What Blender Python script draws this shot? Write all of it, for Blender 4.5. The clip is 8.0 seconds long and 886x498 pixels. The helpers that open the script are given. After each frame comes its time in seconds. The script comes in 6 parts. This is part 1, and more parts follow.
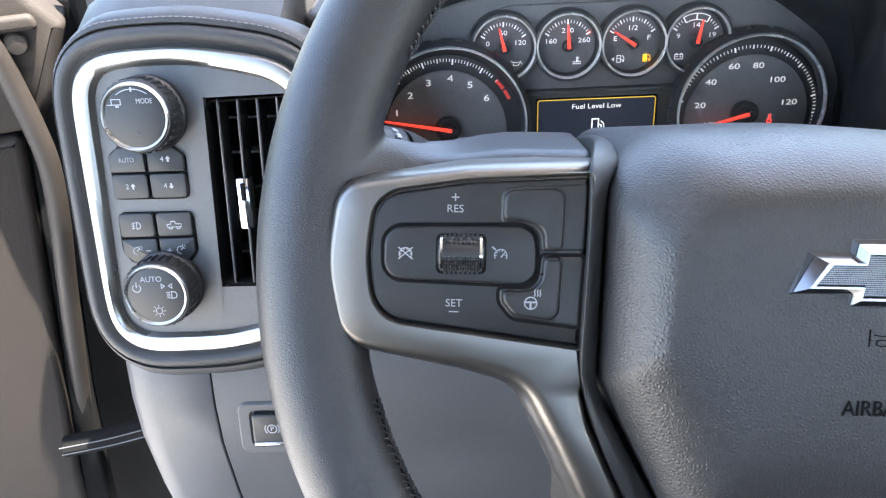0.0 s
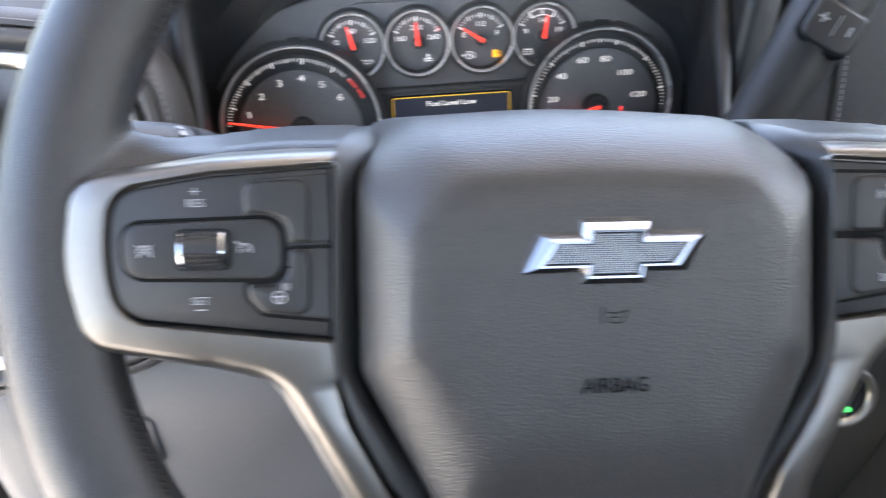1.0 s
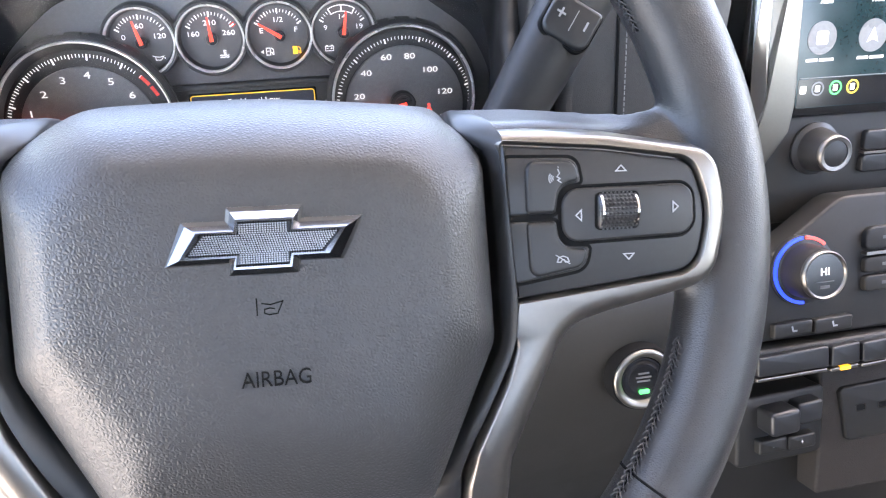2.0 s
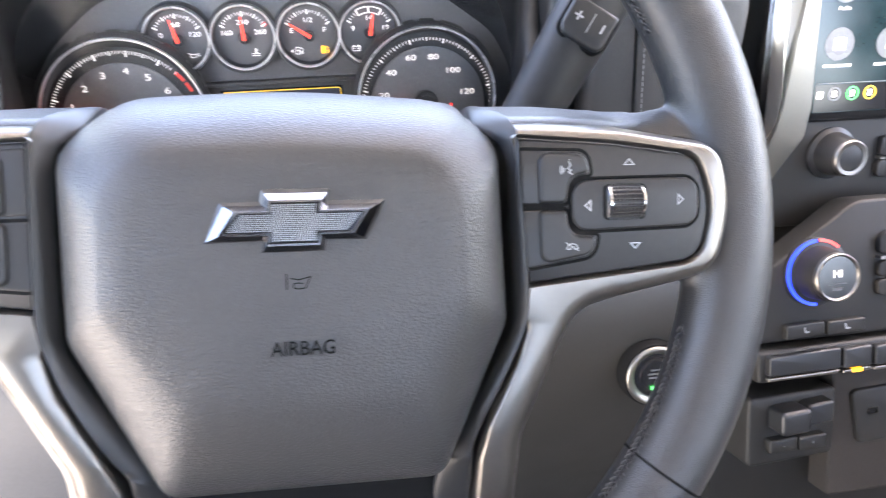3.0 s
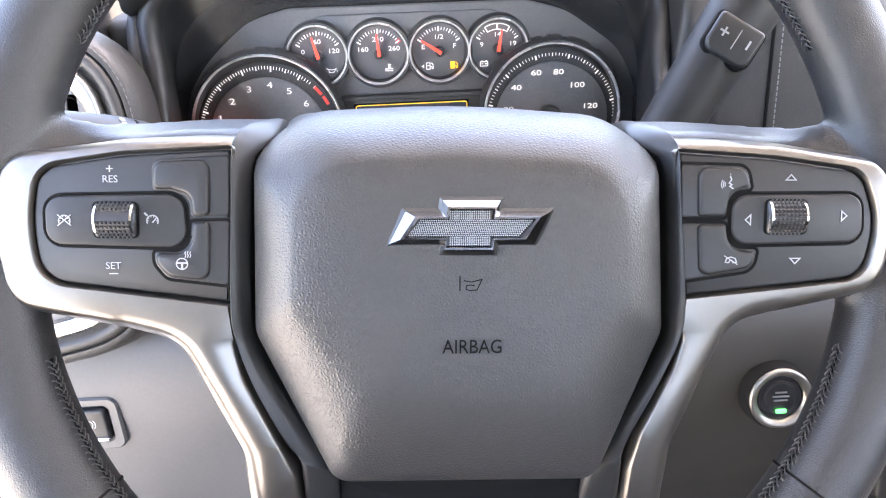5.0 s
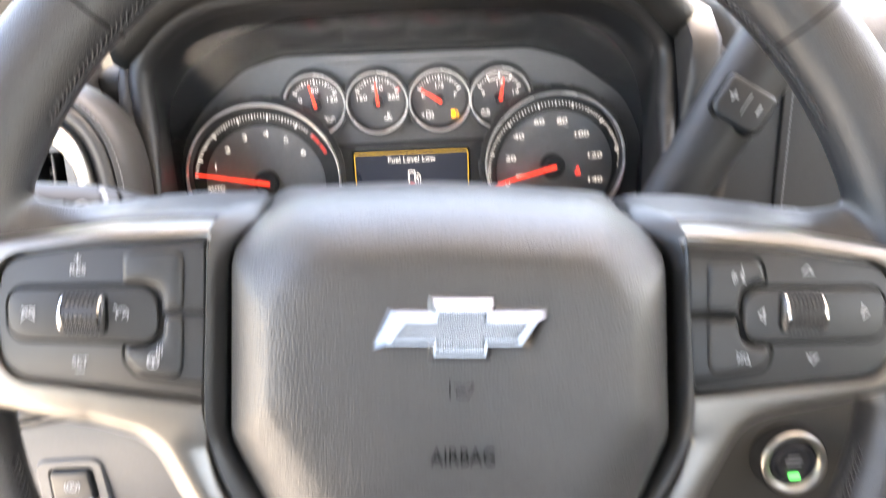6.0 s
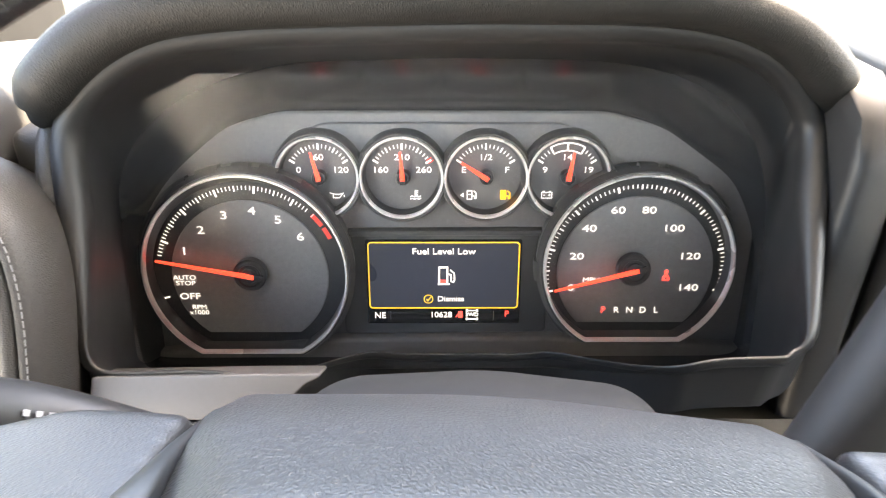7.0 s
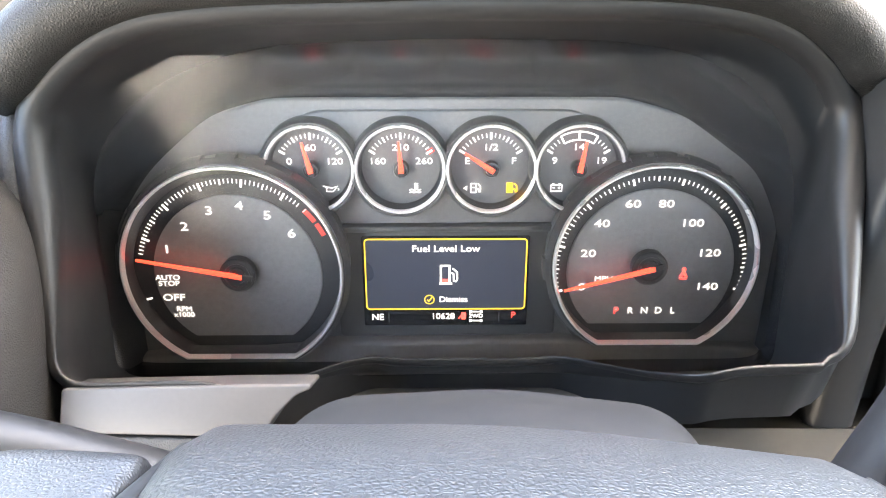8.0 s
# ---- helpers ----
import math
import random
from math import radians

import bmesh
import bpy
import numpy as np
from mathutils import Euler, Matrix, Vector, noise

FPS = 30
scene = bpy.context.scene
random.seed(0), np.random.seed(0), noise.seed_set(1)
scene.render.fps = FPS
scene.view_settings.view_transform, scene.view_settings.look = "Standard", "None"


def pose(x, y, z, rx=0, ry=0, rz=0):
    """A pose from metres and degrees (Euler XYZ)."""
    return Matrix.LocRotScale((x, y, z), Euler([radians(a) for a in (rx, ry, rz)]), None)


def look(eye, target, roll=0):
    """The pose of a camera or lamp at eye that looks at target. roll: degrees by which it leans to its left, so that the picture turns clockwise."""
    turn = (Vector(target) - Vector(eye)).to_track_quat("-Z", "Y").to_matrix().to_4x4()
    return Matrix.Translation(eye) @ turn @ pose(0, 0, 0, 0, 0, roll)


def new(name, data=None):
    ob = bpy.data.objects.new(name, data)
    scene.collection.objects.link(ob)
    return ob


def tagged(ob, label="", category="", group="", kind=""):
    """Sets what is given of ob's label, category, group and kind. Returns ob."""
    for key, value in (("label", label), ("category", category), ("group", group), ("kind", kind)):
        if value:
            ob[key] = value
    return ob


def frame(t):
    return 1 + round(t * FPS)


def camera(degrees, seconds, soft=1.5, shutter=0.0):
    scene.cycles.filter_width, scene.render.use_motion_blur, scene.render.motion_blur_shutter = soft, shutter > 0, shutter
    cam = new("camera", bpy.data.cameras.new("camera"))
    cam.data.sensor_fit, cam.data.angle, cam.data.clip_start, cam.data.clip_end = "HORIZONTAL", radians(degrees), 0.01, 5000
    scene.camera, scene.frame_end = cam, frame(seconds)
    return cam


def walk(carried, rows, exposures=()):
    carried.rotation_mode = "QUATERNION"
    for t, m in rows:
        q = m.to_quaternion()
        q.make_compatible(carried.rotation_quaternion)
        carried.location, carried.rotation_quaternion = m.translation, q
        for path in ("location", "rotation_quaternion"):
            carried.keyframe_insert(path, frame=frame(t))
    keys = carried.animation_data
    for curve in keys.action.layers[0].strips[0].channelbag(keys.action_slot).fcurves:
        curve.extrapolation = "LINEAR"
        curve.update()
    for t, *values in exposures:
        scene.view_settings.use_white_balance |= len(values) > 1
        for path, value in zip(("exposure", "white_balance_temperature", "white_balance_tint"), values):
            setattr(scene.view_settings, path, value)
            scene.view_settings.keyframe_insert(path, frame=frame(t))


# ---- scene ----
EXPOSURE = 3.85
cam = camera(64.10, 8.0, soft=1.1, shutter=0.5)
PATH = [
    (0, (-0.1058, 0.0289, 1.5158), (-0.1667, 1.6837, 0.3942), -2.82),
    (0.5, (-0.0910, 0.0288, 1.5124), (-0.1325, 1.6861, 0.3938), -3.41),
    (1, (-0.0435, 0.0281, 1.5071), (0.0606, 1.6856, 0.3927), -2.06),
    (1.5, (0.0093, 0.0248, 1.5013), (0.3071, 1.6602, 0.3893), -0.10),
    (1.7, (0.0255, 0.0228, 1.5003), (0.3826, 1.6491, 0.3923), 0.86),
    (2.8, (0.0356, 0.0050, 1.5019), (0.3823, 1.6375, 0.3997), 1.79),
    (3, (0.0297, 0.0015, 1.5041), (0.3341, 1.6435, 0.4035), 1.11),
    (3.5, (0.0157, -0.0027, 1.5066), (0.2140, 1.6583, 0.4103), 0.09),
    (4, (0.0063, -0.0040, 1.5080), (0.1273, 1.6715, 0.4228), -0.34),
    (4.5, (0.0036, -0.0052, 1.5080), (0.0910, 1.6769, 0.4297), -1.16),
    (4.7, (0.0010, -0.0072, 1.5085), (0.0677, 1.6793, 0.4356), -1.61),
    (5.8, (0.0033, -0.0018, 1.5106), (0.0675, 1.6906, 0.4468), -1.47),
    (6, (0.0082, 0.0208, 1.5218), (0.0580, 1.7408, 0.5023), -1.50),
    (6.2, (0.0084, 0.0518, 1.5300), (0.0319, 1.8051, 0.5681), -0.81),
    (6.3, (0.0133, 0.0715, 1.5293), (0.0094, 1.8279, 0.5727), -0.80),
    (6.5, (0.0027, 0.1135, 1.5199), (0.0130, 1.8732, 0.5694), -0.00),
    (6.7, (0.0039, 0.1483, 1.5172), (-0.0094, 1.8941, 0.5416), 0.28),
    (7, (0.0023, 0.1772, 1.5030), (-0.0107, 1.9238, 0.5287), 0.16),
    (7.5, (-0.0005, 0.2029, 1.4909), (-0.0059, 1.9400, 0.4997), 0.41),
    (8, (-0.0000, 0.2036, 1.4910), (-0.0077, 1.9403, 0.4990), 0.07),
]
LIGHT = [(0.0, 0.03, 6550, 10), (0.5, 0.06, 6900, 12), (1.0, 0.18, 7000, 13), (1.7, 0.62, 7000, 16), (3.0, 0.9, 7200, 18), (5.0, 0.93, 7300, 18), (6.0, 0.95, 8300, 15), (7.0, 1.12, 8500, 12), (8.0, 1.6, 7900, 11)]
walk(cam, [(t, look(eye, target, roll)) for t, eye, target, roll in PATH], exposures=[(t, EXPOSURE + stops, kelvin, tint) for t, stops, kelvin, tint in LIGHT])

# ---- daylight ----
world = bpy.data.worlds.new("daylight")
scene.world = world
world.use_nodes = True
wn = world.node_tree.nodes
sky = wn.new("ShaderNodeTexSky")
sky.sky_type, sky.sun_disc = "NISHITA", False
sky.sun_elevation, sky.sun_rotation = radians(68), radians(87)
sky.air_density, sky.dust_density = 1.0, 2.5
world.node_tree.links.new(sky.outputs["Color"], wn["Background"].inputs["Color"])
wn["Background"].inputs["Strength"].default_value = 0.15
sun = new("sun", bpy.data.lights.new("sun", "SUN"))
sun.data.energy, sun.data.angle, sun.data.color = 5.0, radians(0.6), (1.0, 0.95, 0.88)
sun.matrix_world = look((0.374 * 9, 0.020 * 9, 0.927 * 9 + 1.4), (0, 0, 1.4))


# ---- materials ----
def mat(name, color, rough=0.5, metal=0.0, bump=(), spread=0.12, emit=0.0, coat=0.0, wear=0.08, specular=0.5):
    """A surface: colour that varies at two scales, roughness that varies, and grain as bump: (kind, size in metres, strength)."""
    m = bpy.data.materials.new(name)
    m.use_nodes = True
    n, link = m.node_tree.nodes, m.node_tree.links.new
    p = n["Principled BSDF"]
    p.inputs["Metallic"].default_value = metal
    p.inputs["Coat Weight"].default_value = coat
    p.inputs["Specular IOR Level"].default_value = specular
    where = n.new("ShaderNodeTexCoord")
    big, fine = n.new("ShaderNodeTexNoise"), n.new("ShaderNodeTexNoise")
    big.inputs["Scale"].default_value, fine.inputs["Scale"].default_value = 14, 420
    big.inputs["Detail"].default_value, fine.inputs["Detail"].default_value = 4, 2
    for t in (big, fine):
        link(where.outputs["Object"], t.inputs["Vector"])
    add = n.new("ShaderNodeMath")
    add.operation = "ADD"
    link(big.outputs["Fac"], add.inputs[0])
    link(fine.outputs["Fac"], add.inputs[1])
    shade = n.new("ShaderNodeMapRange")
    shade.inputs["From Min"].default_value, shade.inputs["From Max"].default_value = 0.6, 1.4
    shade.inputs["To Min"].default_value, shade.inputs["To Max"].default_value = 1 - spread, 1 + spread
    link(add.outputs[0], shade.inputs["Value"])
    tint = n.new("ShaderNodeVectorMath")
    tint.operation = "SCALE"
    tint.inputs[0].default_value = color
    link(shade.outputs[0], tint.inputs["Scale"])
    link(tint.outputs[0], p.inputs["Base Color"])
    gloss = n.new("ShaderNodeMapRange")
    gloss.inputs["From Min"].default_value, gloss.inputs["From Max"].default_value = 0.3, 0.7
    gloss.inputs["To Min"].default_value, gloss.inputs["To Max"].default_value = max(rough - wear, 0.02), min(rough + wear, 1)
    link(big.outputs["Fac"], gloss.inputs["Value"])
    link(gloss.outputs[0], p.inputs["Roughness"])
    if bump:
        kind, size, strength = bump
        b = n.new("ShaderNodeBump")
        b.inputs["Strength"].default_value, b.inputs["Distance"].default_value = strength, size * 0.35
        if kind == "leather":
            v = n.new("ShaderNodeTexVoronoi")
            v.feature = "DISTANCE_TO_EDGE"
            v.inputs["Scale"].default_value = 1 / size
            v.inputs["Randomness"].default_value = 1.0
            wob = n.new("ShaderNodeTexNoise")
            wob.inputs["Scale"].default_value = 0.6 / size
            mix = n.new("ShaderNodeMixRGB")
            mix.blend_type = "LINEAR_LIGHT"
            mix.inputs["Fac"].default_value = size * 0.3
            link(where.outputs["Object"], wob.inputs["Vector"])
            link(where.outputs["Object"], mix.inputs["Color1"])
            link(wob.outputs["Color"], mix.inputs["Color2"])
            link(mix.outputs["Color"], v.inputs["Vector"])
            dome = n.new("ShaderNodeMapRange")
            dome.interpolation_type = "SMOOTHSTEP"
            dome.inputs["From Min"].default_value, dome.inputs["From Max"].default_value = 0.0, 0.42
            link(v.outputs["Distance"], dome.inputs["Value"])
            link(dome.outputs[0], b.inputs["Height"])
        elif kind == "brushed":
            g = n.new("ShaderNodeTexNoise")
            g.inputs["Scale"].default_value = 1 / size
            link(where.outputs["Object"], g.inputs["Vector"])
            link(g.outputs["Fac"], b.inputs["Height"])
        else:
            g = n.new("ShaderNodeTexNoise")
            g.inputs["Scale"].default_value, g.inputs["Detail"].default_value = 1 / size, 3
            link(where.outputs["Object"], g.inputs["Vector"])
            link(g.outputs["Fac"], b.inputs["Height"])
        link(b.outputs["Normal"], p.inputs["Normal"])
    if emit:
        p.inputs["Emission Color"].default_value = (*color, 1)
        p.inputs["Emission Strength"].default_value = emit
    return m


LEATHER = mat("black wheel leather", (0.020, 0.020, 0.021), 0.40, bump=("leather", 0.0010, 0.24), specular=0.5, wear=0.04)
COVER = mat("grained airbag cover", (0.026, 0.026, 0.026), 0.40, bump=("leather", 0.0013, 0.28), specular=0.5, wear=0.03)
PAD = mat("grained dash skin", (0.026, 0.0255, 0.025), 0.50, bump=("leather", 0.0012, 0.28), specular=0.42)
PLASTIC = mat("dark moulded plastic", (0.052, 0.052, 0.053), 0.48, bump=("noise", 0.0006, 0.12))
KNURL = mat("knurled black rubber", (0.016, 0.016, 0.0165), 0.38)
MESHGREY = mat("badge mesh", (0.24, 0.24, 0.25), 0.35, 0.7)
KNEEBROWN = mat("brown-black knee plastic", (0.024, 0.022, 0.0185), 0.45, bump=("noise", 0.0006, 0.12), specular=0.4)
STACKFACE = mat("brown-black stack plastic", (0.013, 0.012, 0.0104), 0.55, bump=("noise", 0.0006, 0.15), specular=0.3)
TRIMSILVER = mat("bright satin trim", (0.21, 0.195, 0.168), 0.34, 0.9, spread=0.04)
LEVER = mat("black lever plastic", (0.014, 0.014, 0.0145), 0.55, bump=("noise", 0.0005, 0.1), specular=0.3)
SHELL = mat("dark column plastic", (0.014, 0.0137, 0.0134), 0.62, bump=("noise", 0.0006, 0.12), specular=0.18)
TUNNEL = mat("satin black moulding", (0.016, 0.016, 0.0165), 0.44, bump=("noise", 0.0006, 0.06), specular=0.32)
VISOR = mat("smooth black visor plastic", (0.016, 0.016, 0.017), 0.22, specular=1.0, wear=0.01)
BUTTON = mat("soft black button plastic", (0.0155, 0.0158, 0.0162), 0.42, bump=("noise", 0.0005, 0.05), specular=0.38)
HOUSING = mat("dark wheel housing plastic", (0.020, 0.020, 0.021), 0.36, bump=("noise", 0.0005, 0.06))
GLOSS = mat("gloss black plastic", (0.012, 0.012, 0.013), 0.16, wear=0.04)
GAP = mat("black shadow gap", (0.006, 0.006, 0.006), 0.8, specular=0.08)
STRIP = mat("light grey metallic trim", (0.070, 0.069, 0.072), 0.5, 0.3, bump=("noise", 0.0004, 0.03), spread=0.05)
SATIN = mat("satin silver paint", (0.178, 0.166, 0.151), 0.35, 0.92, bump=("noise", 0.0004, 0.02), spread=0.04, wear=0.05)
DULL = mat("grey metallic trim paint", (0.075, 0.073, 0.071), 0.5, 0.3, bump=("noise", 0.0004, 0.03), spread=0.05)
DARKCHROME = mat("dark smoked chrome", (0.20, 0.20, 0.205), 0.10, 1.0, spread=0.03, wear=0.04)
CHROME = mat("bright chrome", (0.55, 0.55, 0.55), 0.10, 1.0, spread=0.03, wear=0.04)
# half-diffuse white puts the rings' bright reflections into their colour
RINGCHROME = mat("gauge ring chrome whitened for reflections", (0.95, 0.95, 0.94), 0.28, 0.42, spread=0.03, wear=0.05)
THREAD = mat("charcoal thread", (0.036, 0.036, 0.038), 0.7, bump=("noise", 0.0005, 0.3))
GREYTHREAD = mat("light grey thread", (0.15, 0.15, 0.155), 0.8)
# fascia and dial greys are lifted to stand for lens haze and weak light
FASCIA = mat("cluster fascia plastic", (0.125, 0.126, 0.129), 0.5, bump=("noise", 0.0006, 0.1))
DIAL = mat("dial face with its grey lifted for haze", (0.21, 0.212, 0.217), 0.45, wear=0.03)
DIALDARK = mat("small dial face lifted from black for haze", (0.10, 0.10, 0.103), 0.45, wear=0.03)
SILLGREY = mat("grey cluster sill", (0.16, 0.152, 0.147), 0.5, bump=("noise", 0.0006, 0.1))
CHEEK = mat("grey metallic wheel housing", (0.015, 0.0153, 0.0157), 0.42, 0.0, bump=("noise", 0.0005, 0.05), specular=0.45)
VENTFACE = mat("grey vent panel plastic", (0.072, 0.072, 0.073), 0.46, bump=("noise", 0.0006, 0.12))
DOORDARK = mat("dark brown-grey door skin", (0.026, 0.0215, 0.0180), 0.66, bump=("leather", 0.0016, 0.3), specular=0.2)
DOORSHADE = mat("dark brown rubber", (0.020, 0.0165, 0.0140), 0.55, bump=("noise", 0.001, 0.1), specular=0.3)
VENTSILVER = mat("bright satin vent trim", (0.32, 0.31, 0.29), 0.30, 0.92, spread=0.04)
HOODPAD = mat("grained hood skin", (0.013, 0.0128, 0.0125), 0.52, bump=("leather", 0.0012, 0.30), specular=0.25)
DIALRIM = mat("black dial edge", (0.034, 0.034, 0.035), 0.4)
WHITE = mat("white dial print", (0.82, 0.83, 0.85), 0.5, emit=0.055)
PRINT = mat("white button print", (0.27, 0.275, 0.29), 0.55)
DIMPRINT = mat("pressed grey print", (0.07, 0.07, 0.072), 0.55)
RED = mat("lit red needle", (0.85, 0.05, 0.03), 0.35, emit=0.11)
REDPRINT = mat("red dial print", (0.62, 0.05, 0.04), 0.5, emit=0.03)
REDLAMP = mat("red warning lamp", (0.9, 0.06, 0.05), 0.5, emit=0.10)
AMBER = mat("amber warning lamp", (1.0, 0.42, 0.02), 0.5, emit=0.10)
SCREEN = mat("display glass", (0.012, 0.012, 0.014), 0.12, wear=0.03)
SCREENFIELD = mat("lit dark display field", (0.016, 0.020, 0.033), 0.3, emit=0.055)
SCREENWHITE = mat("display white", (0.85, 0.85, 0.85), 0.4, emit=0.08)
YELLOW = mat("display amber frame", (1.0, 0.60, 0.05), 0.4, emit=0.035)
GREEN = mat("green lamp", (0.05, 0.85, 0.15), 0.4, emit=0.07)
BLUE = mat("blue light ring", (0.006, 0.035, 0.85), 0.5, emit=0.15)
TEAL = mat("touchscreen wallpaper", (0.006, 0.021, 0.025), 0.15, emit=0.04)
ICONWHITE = mat("touchscreen icon disc", (0.17, 0.175, 0.18), 0.3, emit=0.015)
LENS = bpy.data.materials.new("clear gauge lens")
LENS.use_nodes = True
ln, ll = LENS.node_tree.nodes, LENS.node_tree.links.new
ln.remove(ln["Principled BSDF"])
lt, lg, lm = ln.new("ShaderNodeBsdfTransparent"), ln.new("ShaderNodeBsdfGlossy"), ln.new("ShaderNodeMixShader")
lg.inputs["Roughness"].default_value = 0.22
lf = ln.new("ShaderNodeFresnel")
lf.inputs["IOR"].default_value = 1.28
ll(lf.outputs[0], lm.inputs[0])
ll(lt.outputs[0], lm.inputs[1])
ll(lg.outputs[0], lm.inputs[2])
ld, lh = ln.new("ShaderNodeBsdfDiffuse"), ln.new("ShaderNodeMixShader")
ld.inputs["Color"].default_value = (0.8, 0.8, 0.8, 1)
lh.inputs[0].default_value = 0.011
ll(lm.outputs[0], lh.inputs[1])
ll(ld.outputs[0], lh.inputs[2])
ll(lh.outputs[0], ln["Material Output"].inputs["Surface"])
RUBBER = mat("dark rubber", (0.02, 0.02, 0.02), 0.7)
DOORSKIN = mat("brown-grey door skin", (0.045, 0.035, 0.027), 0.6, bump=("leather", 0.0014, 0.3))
HEADLINER = mat("light grey headliner cloth", (0.50, 0.48, 0.45), 0.9, bump=("noise", 0.002, 0.4))
CARPET = mat("black floor carpet", (0.02, 0.02, 0.02), 0.95, bump=("noise", 0.003, 0.8))
SEATCLOTH = mat("dark seat cloth", (0.05, 0.05, 0.05), 0.85, bump=("noise", 0.002, 0.5))
PAINT = mat("white body paint", (0.80, 0.80, 0.79), 0.25, coat=0.6, spread=0.02)
ASPHALT = mat("pale concrete", (0.36, 0.35, 0.33), 0.9, bump=("noise", 0.01, 0.6))
LEAF = mat("leaves", (0.07, 0.12, 0.03), 0.6, spread=0.5)


# ---- building helpers ----
def frame_of(origin, right, up):
    u = Vector(right).normalized()
    v = (Vector(up) - Vector(up).dot(u) * u).normalized()
    w = u.cross(v)
    m = Matrix((u, v, w)).transposed().to_4x4()
    m.translation = origin
    return m


def tilted(x, y, z, tilt, yaw=0):
    """A plane that faces the driver: u to the right, v up, w towards the driver, its top leaning away by tilt degrees."""
    t, a = radians(tilt), radians(yaw)
    ahead = Vector((-math.sin(a), math.cos(a), 0))
    return frame_of((x, y, z), (math.cos(a), math.sin(a), 0), ahead * math.sin(t) + Vector((0, 0, math.cos(t))))


def mesh_of(name, bm, material, sharp=35, smooth=True):
    bmesh.ops.recalc_face_normals(bm, faces=bm.faces)
    me = bpy.data.meshes.new(name)
    bm.to_mesh(me)
    bm.free()
    me.materials.append(material)
    if smooth:
        me.shade_smooth()
        me.set_sharp_from_angle(angle=radians(sharp))
    return me


def part(name, bm, material, parent, label="", sharp=35, at=None):
    ob = new(name, mesh_of(name, bm, material, sharp))
    ob.parent = parent
    if at is not None:
        ob.matrix_basis = at
    return tagged(ob, label)


def thing(name, m, label, category, group="", kind=""):
    ob = new(name)
    ob.empty_display_size = 0.02
    ob.matrix_basis = m
    return tagged(ob, label, category, group, kind)


def solid(name, bm, material, label, category, group="", kind="", m=None, sharp=35):
    ob = new(name, mesh_of(name, bm, material, sharp))
    if m is not None:
        ob.matrix_basis = m
    return tagged(ob, label, category, group, kind)


def mm(points):
    return [tuple(c * 0.001 for c in p) for p in points]


def rpoly(corners, n=6, fill=0):
    """A polygon with rounded corners: (x, y, radius), in millimetres; gives metres, anticlockwise as given. fill: points more on each straight side."""
    if fill:
        pts, out, step = rpoly(corners, n), [], n + 1
        for i, p in enumerate(pts):
            out.append(p)
            if i % step == step - 1:
                q = pts[(i + 1) % len(pts)]
                out += [(p[0] + (q[0] - p[0]) * j / (fill + 1), p[1] + (q[1] - p[1]) * j / (fill + 1)) for j in range(1, fill + 1)]
        return out
    out, k = [], len(corners)
    for i in range(k):
        x, y, r = corners[i]
        p, a, b = Vector((x, y)), Vector(corners[i - 1][:2]), Vector(corners[(i + 1) % k][:2])
        d0, d1 = (a - p).normalized(), (b - p).normalized()
        half = max(d0.angle(d1) / 2, 0.02)
        if r <= 0 or half > math.pi / 2 - 0.02:
            out += [p.copy() for _ in range(n + 1)]
            continue
        cut = min(r / math.tan(half), 0.49 * (a - p).length, 0.49 * (b - p).length)
        rr = cut * math.tan(half)
        c = p + (d0 + d1).normalized() * (rr / math.sin(half))
        v0, v1 = p + d0 * cut - c, p + d1 * cut - c
        full = v0.angle_signed(v1)
        for j in range(n + 1):
            t = -full * j / n
            out.append(c + Vector((v0.x * math.cos(t) - v0.y * math.sin(t), v0.x * math.sin(t) + v0.y * math.cos(t))))
    return [(q.x * 0.001, q.y * 0.001) for q in out]


def area(pts):
    return sum(a[0] * b[1] - b[0] * a[1] for a, b in zip(pts, pts[1:] + pts[:1])) / 2


def inset(pts, d):
    """The closed outline moved inwards by d metres."""
    s = 1 if area(pts) > 0 else -1
    out, k = [], len(pts)
    for i in range(k):
        p = Vector(pts[i])
        j = i - 1
        while (Vector(pts[j]) - p).length < 1e-7 and j > i - k:
            j -= 1
        h = (i + 1) % k
        while (Vector(pts[h]) - p).length < 1e-7 and h != i:
            h = (h + 1) % k
        e0, e1 = (p - Vector(pts[j])).normalized(), (Vector(pts[h]) - p).normalized()
        n0, n1 = Vector((-e0.y, e0.x)) * s, Vector((-e1.y, e1.x)) * s
        nn = n0 + n1
        if nn.length < 1e-6:
            nn = n0
        nn.normalize()
        out.append(tuple(p + nn * (d / max(nn.dot(n0), 0.4))))
    return out


def at_height(pts, z):
    return [Vector((x, y, z)) for x, y in pts]


def loft(bm, loops, cap0=False, cap1=False, closed=True):
    rings = [[bm.verts.new(p) for p in loop] for loop in loops]
    k = len(rings[0])
    for a, b in zip(rings, rings[1:]):
        for i in range(k if closed else k - 1):
            j = (i + 1) % k
            bm.faces.new((a[i], a[j], b[j], b[i]))
    if cap0:
        bm.faces.new(rings[0][::-1])
    if cap1:
        bm.faces.new(rings[-1])
    bmesh.ops.remove_doubles(bm, verts=bm.verts, dist=1e-6)
    return rings


